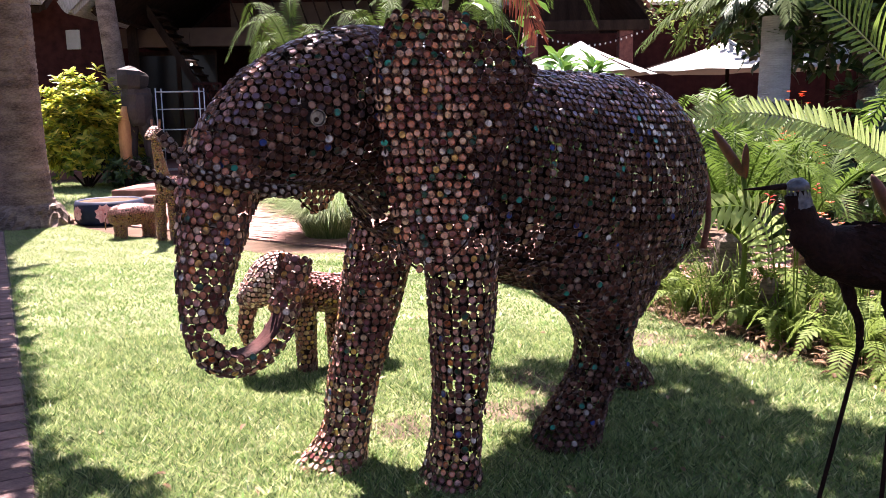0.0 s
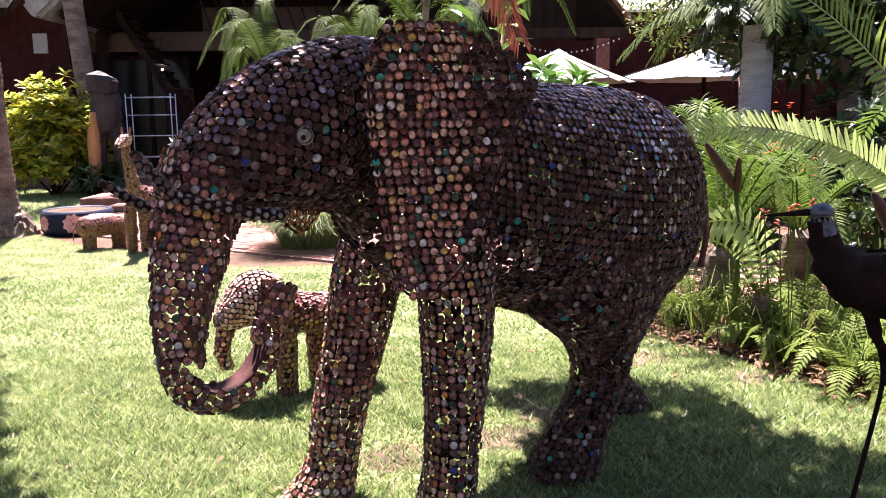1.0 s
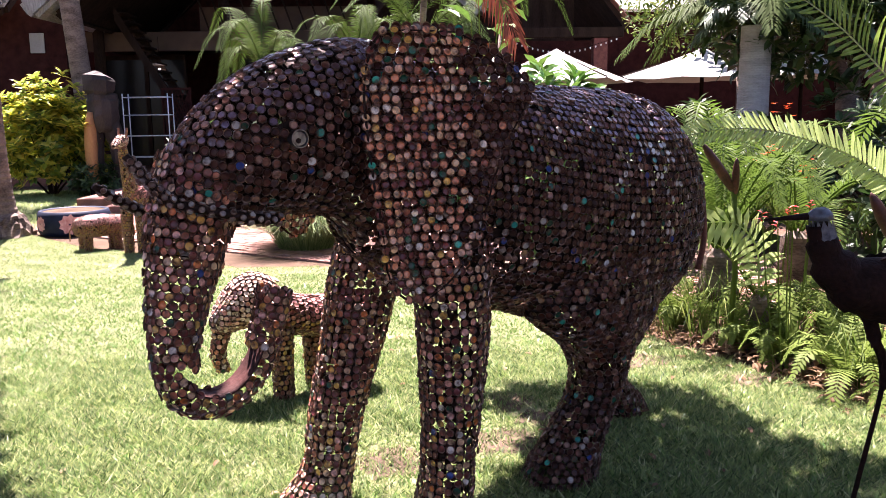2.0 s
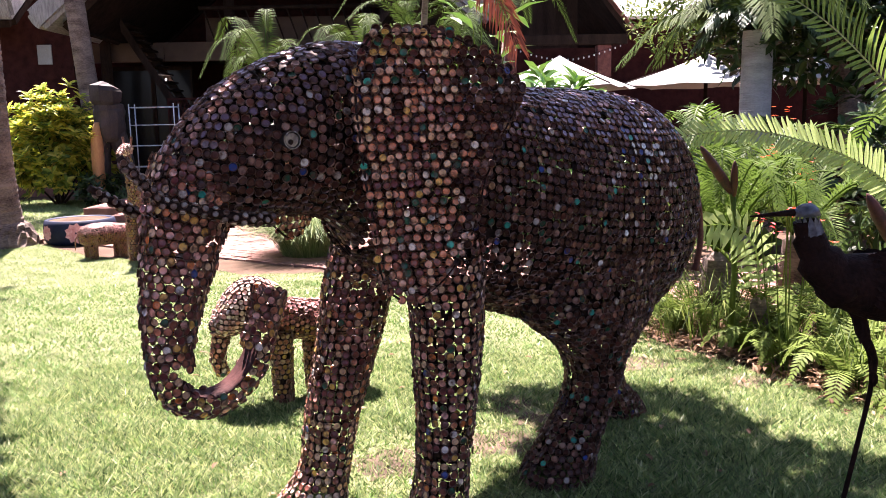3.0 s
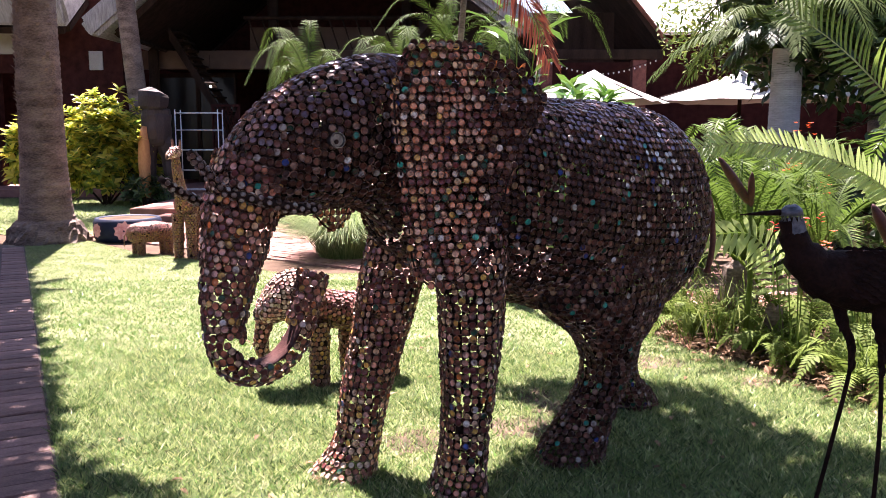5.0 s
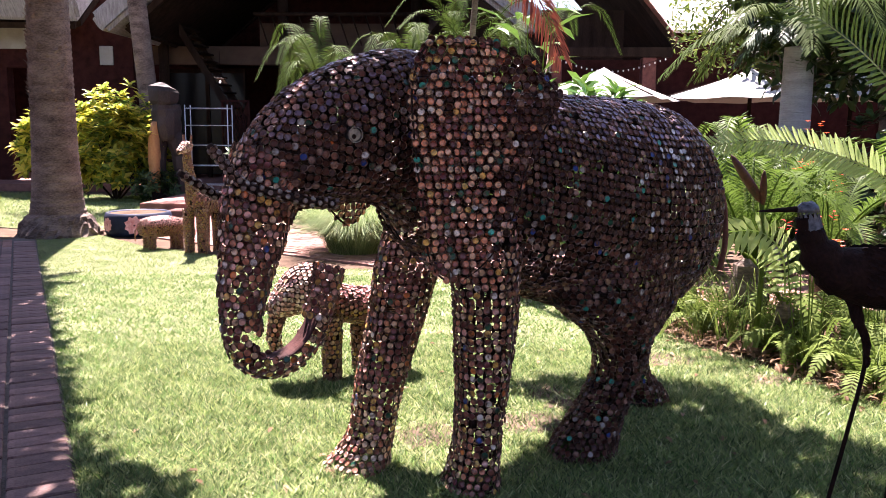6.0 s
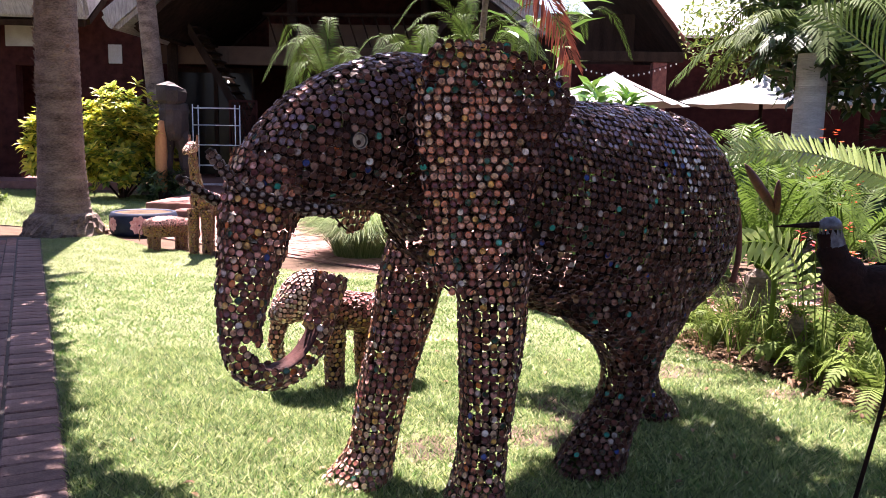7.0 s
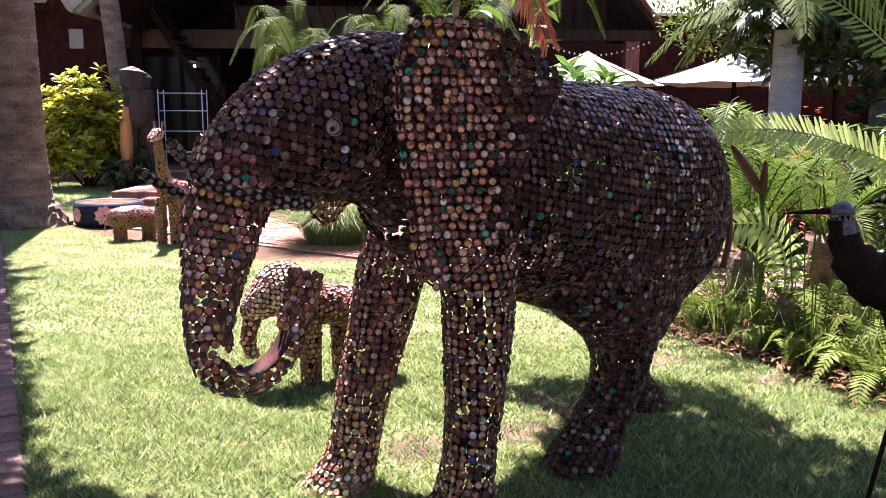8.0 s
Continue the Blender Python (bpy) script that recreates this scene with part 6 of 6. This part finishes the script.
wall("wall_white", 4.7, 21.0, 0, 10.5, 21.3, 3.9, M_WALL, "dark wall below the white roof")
tagged(put("roof_white", slab((4.5, 20.6, 3.8), (11, 20.6, 3.8), (11, 26, 7.5), (4.5, 26, 7.5), 0.1).mesh("roof_white", M_WHITE)), "sunlit white painted roof", "roof", kind="structure")
wall("wall_south", -14, -14.3, 0, 14, -14.0, 3.0, M_WALL, "brick wall closing the garden behind")
wall("wall_side", 13.0, -14.0, 0, 13.3, 24.3, 4.5, M_WALL, "brick wall closing the garden")
wall("wall_side", -17.3, -14.0, 0, -17.0, 16.0, 4.5, M_WALL, "brick wall closing the garden")
wall("wall_east", 1.6, 24.3, 0, 30, 24.6, 4.0, M_WALL, "dark brick wall behind the garden")


def sunshade(at, half, edge, apex, label, turn):
    c = thing("patio_umbrella", label, "umbrella", pose(at[0], at[1], 0, 0, 0, turn), "white patio umbrellas")
    s = Shape()
    n = 8
    vs = []
    for r in range(n + 1):
        t = r / n
        for k in range(16):
            a = 2 * math.pi * k / 16
            sq = 1 / max(abs(math.cos(a + 0.785)), abs(math.sin(a + 0.785))) * 0.72
            z = apex - (apex - edge) * (t ** 0.85) - 0.03 * math.sin(k * math.pi / 2) ** 2 * t
            vs.append((half * t * sq * math.cos(a), half * t * sq * math.sin(a), z))
    s.add(vs, [(r * 16 + k, r * 16 + (k + 1) % 16, (r + 1) * 16 + (k + 1) % 16, (r + 1) * 16 + k) for r in range(n) for k in range(16)])
    can = put("canopy", s.mesh("canopy", M_CANVAS), c)
    sol = can.modifiers.new("thick", "SOLIDIFY")
    sol.thickness = 0.01
    put("pole", Shape().tube([(0, 0, 0), (0, 0, apex - 0.05)], 0.035, 10).mesh("pole", M_TIMBER, True), c)
    for k in range(4):
        a = radians(45 + 90 * k) - 0.785
        e = Vector((half * 1.0 * math.cos(a), half * 1.0 * math.sin(a), edge + 0.02))
        put("rib", Shape().tube([(0, 0, apex - 0.06), e], 0.014, 5).mesh("rib", M_TIMBER), c)
    put("base", lathe([(0.3, 0), (0.3, 0.08), (0.06, 0.12)], 16).mesh("base", M_STONE), c)
    return c


sunshade((2.35, 13.2), 1.4, 1.9, 2.4, "white canvas patio umbrella, open, beside the cottage", 20)
sunshade((5.35, 15.2), 1.65, 2.0, 2.55, "white canvas patio umbrella, open, over the terrace", 10)
sunshade((6.9, 14.6), 1.3, 2.0, 2.55, "white canvas patio umbrella behind the palm", 30)


# ---- trees ----
def tree(name, at, label, trunk_h, centres, count, leaf_size, material, seed):
    r0 = random.Random(seed)
    c = thing(name, label, "tree", pose(at[0], at[1], 0))
    put("trunk", Shape().tube([(0, 0, 0), (0.05, 0, trunk_h * 0.5), (0, 0.05, trunk_h)], [0.22, 0.17, 0.13], 12).mesh("trunk", M_BARK, True), c)
    lim = Shape()
    s = Shape()
    for cx, cy, cz, rx, ry, rz in centres:
        lim.tube([(0, 0.03, trunk_h * 0.9), ((cx) * 0.5, cy * 0.5, (trunk_h + cz) * 0.5 + 0.15), (cx, cy, cz)], [0.09, 0.06, 0.025], 7)
    vol = [c1[3] * c1[4] for c1 in centres]
    for i in range(count):
        cx, cy, cz, rx, ry, rz = r0.choices(centres, vol)[0]
        while True:
            q = Vector((r0.uniform(-1, 1), r0.uniform(-1, 1), r0.uniform(-1, 1)))
            if 0.2 < q.length < 1:
                break
        leaf(s, (cx + q.x * rx, cy + q.y * ry, cz + q.z * rz), (r0.gauss(0, 1), r0.gauss(0, 1), r0.gauss(-0.2, 0.5)), (r0.gauss(0, 0.5), r0.gauss(0, 0.5), 1), leaf_size * r0.uniform(0.7, 1.3), leaf_size * 0.42)
    put("limb", lim.mesh("limb", M_BARK, True), c)
    tagged(put("crown", s.mesh("crown", material), c), kind="stuff")
    return c


tree("garden_tree", (4.95, 12.2), "tree with fine sunlit green leaves by the umbrellas", 2.2, [(-0.9, 0, 3.0, 1.0, 0.9, 0.8), (0.4, 0.2, 3.4, 1.2, 1.0, 1.0), (-0.2, 0.5, 4.2, 1.2, 1.0, 0.8), (1.4, 0, 3.2, 1.0, 0.9, 0.8)], 9000, 0.1, M_FERN, 121)
tree("garden_tree", (5.0, 9.4), "dark leafy tree behind the cycads", 1.8, [(-0.6, 0, 2.5, 1.2, 1.0, 0.8), (0.8, 0, 2.9, 1.3, 1.0, 1.0), (-0.9, 0.5, 3.6, 1.3, 1.0, 0.8)], 4200, 0.2, M_BUSH, 122)
tree("garden_tree", (8.5, 15.0), "tall green tree beyond the umbrellas", 3.0, [(0, 0, 4.0, 2.2, 1.6, 1.6), (-2, 0, 3.6, 1.6, 1.3, 1.3), (2.2, 0, 3.4, 1.8, 1.5, 1.5)], 5200, 0.24, M_BUSH, 123)


def shade_tree(at, label, trunk_h, height, outline, count, leaf_size, seed):
    """An unseen tree added to cast shade: a dense flat crown over an outline at a height; its shade falls along the
    sun's way.
    """
    r0 = np.random.default_rng(seed)
    c = thing("shade_tree", label, "tree", pose(0, 0, 0))
    shift = Vector((SUN.x / SUN.z, SUN.y / SUN.z)) * height
    poly = [(x + shift.x, y + shift.y) for x, y in outline]
    xs, ys = [p[0] for p in poly], [p[1] for p in poly]
    px, py = r0.uniform(min(xs), max(xs), count), r0.uniform(min(ys), max(ys), count)
    ok = in_poly(px + r0.normal(0, 0.02, count), py + r0.normal(0, 0.02, count), poly)
    px, py = px[ok], py[ok]
    s = Shape()
    rr = random.Random(seed)
    for x, y in zip(px, py):
        k = rr.uniform(-0.25, 0.25)
        leaf(s, (x + k * shift.x / height, y + k * shift.y / height, height + k), (rr.gauss(0, 1), rr.gauss(0, 1), rr.gauss(0, 0.3)), (rr.gauss(0, 0.3), rr.gauss(0, 0.3), 1), leaf_size * rr.uniform(0.8, 1.3), leaf_size * 0.5)
    tagged(put("crown", s.mesh("crown", M_BUSH), c), kind="stuff")
    put("trunk", Shape().tube([(at[0], at[1], 0), (at[0] + 0.1, at[1], trunk_h * 0.6), (at[0], at[1] + 0.2, height)], [0.3, 0.22, 0.12], 12).mesh("trunk", M_BARK, True), c)
    mid = (sum(xs) / len(xs), sum(ys) / len(ys))
    lim = Shape()
    for x, y in poly[1::4]:
        lim.tube([(at[0], at[1], trunk_h * 0.8), ((at[0] + x) / 2, (at[1] + y) / 2, height - 0.1), (x * 0.85 + mid[0] * 0.15, y * 0.85 + mid[1] * 0.15, height + 0.1)], [0.1, 0.06, 0.02], 6)
    put("limb", lim.mesh("limb", M_BARK, True), c)
    return c


# Both trees are added out of view; outlines trace the shade wanted below.
shade_tree((1.2, -3.2), "unseen leafy crown added to shade the elephant and near lawn", 2.6, 4.2, [(-1.77, 3.3), (-1.3, 2.95), (-1.0, 2.68), (-0.7, 2.4), (-0.5, 2.2), (0.1, 2.25), (0.3, 2.6), (0.42, 3.15), (0.56, 3.6), (0.6, 3.8), (0.34, 3.86), (0.36, 4.1), (0.6, 4.2), (0.9, 4.15), (1.25, 4.12), (1.44, 4.02), (1.55, 3.7), (1.6, 3.46), (1.74, 3.25), (2.02, 3.1), (2.7, 2.2), (3.5, 0.5), (3.5, -4.5), (-3.0, -4.5), (-3.2, 1.0)], 48000, 0.13, 131)
shade_tree((-6.3, 5.0), "unseen leafy crown added to shade the brick path", 2.6, 4.6, [(-1.7, 3.3), (-2.05, 4.0), (-2.68, 5.17), (-3.68, 7.0), (-4.7, 8.9), (-5.5, 10.2), (-6.6, 10.3), (-8.2, 8.0), (-7.0, 5.0), (-5.0, 2.0), (-3.0, 0.5)], 60000, 0.15, 132)
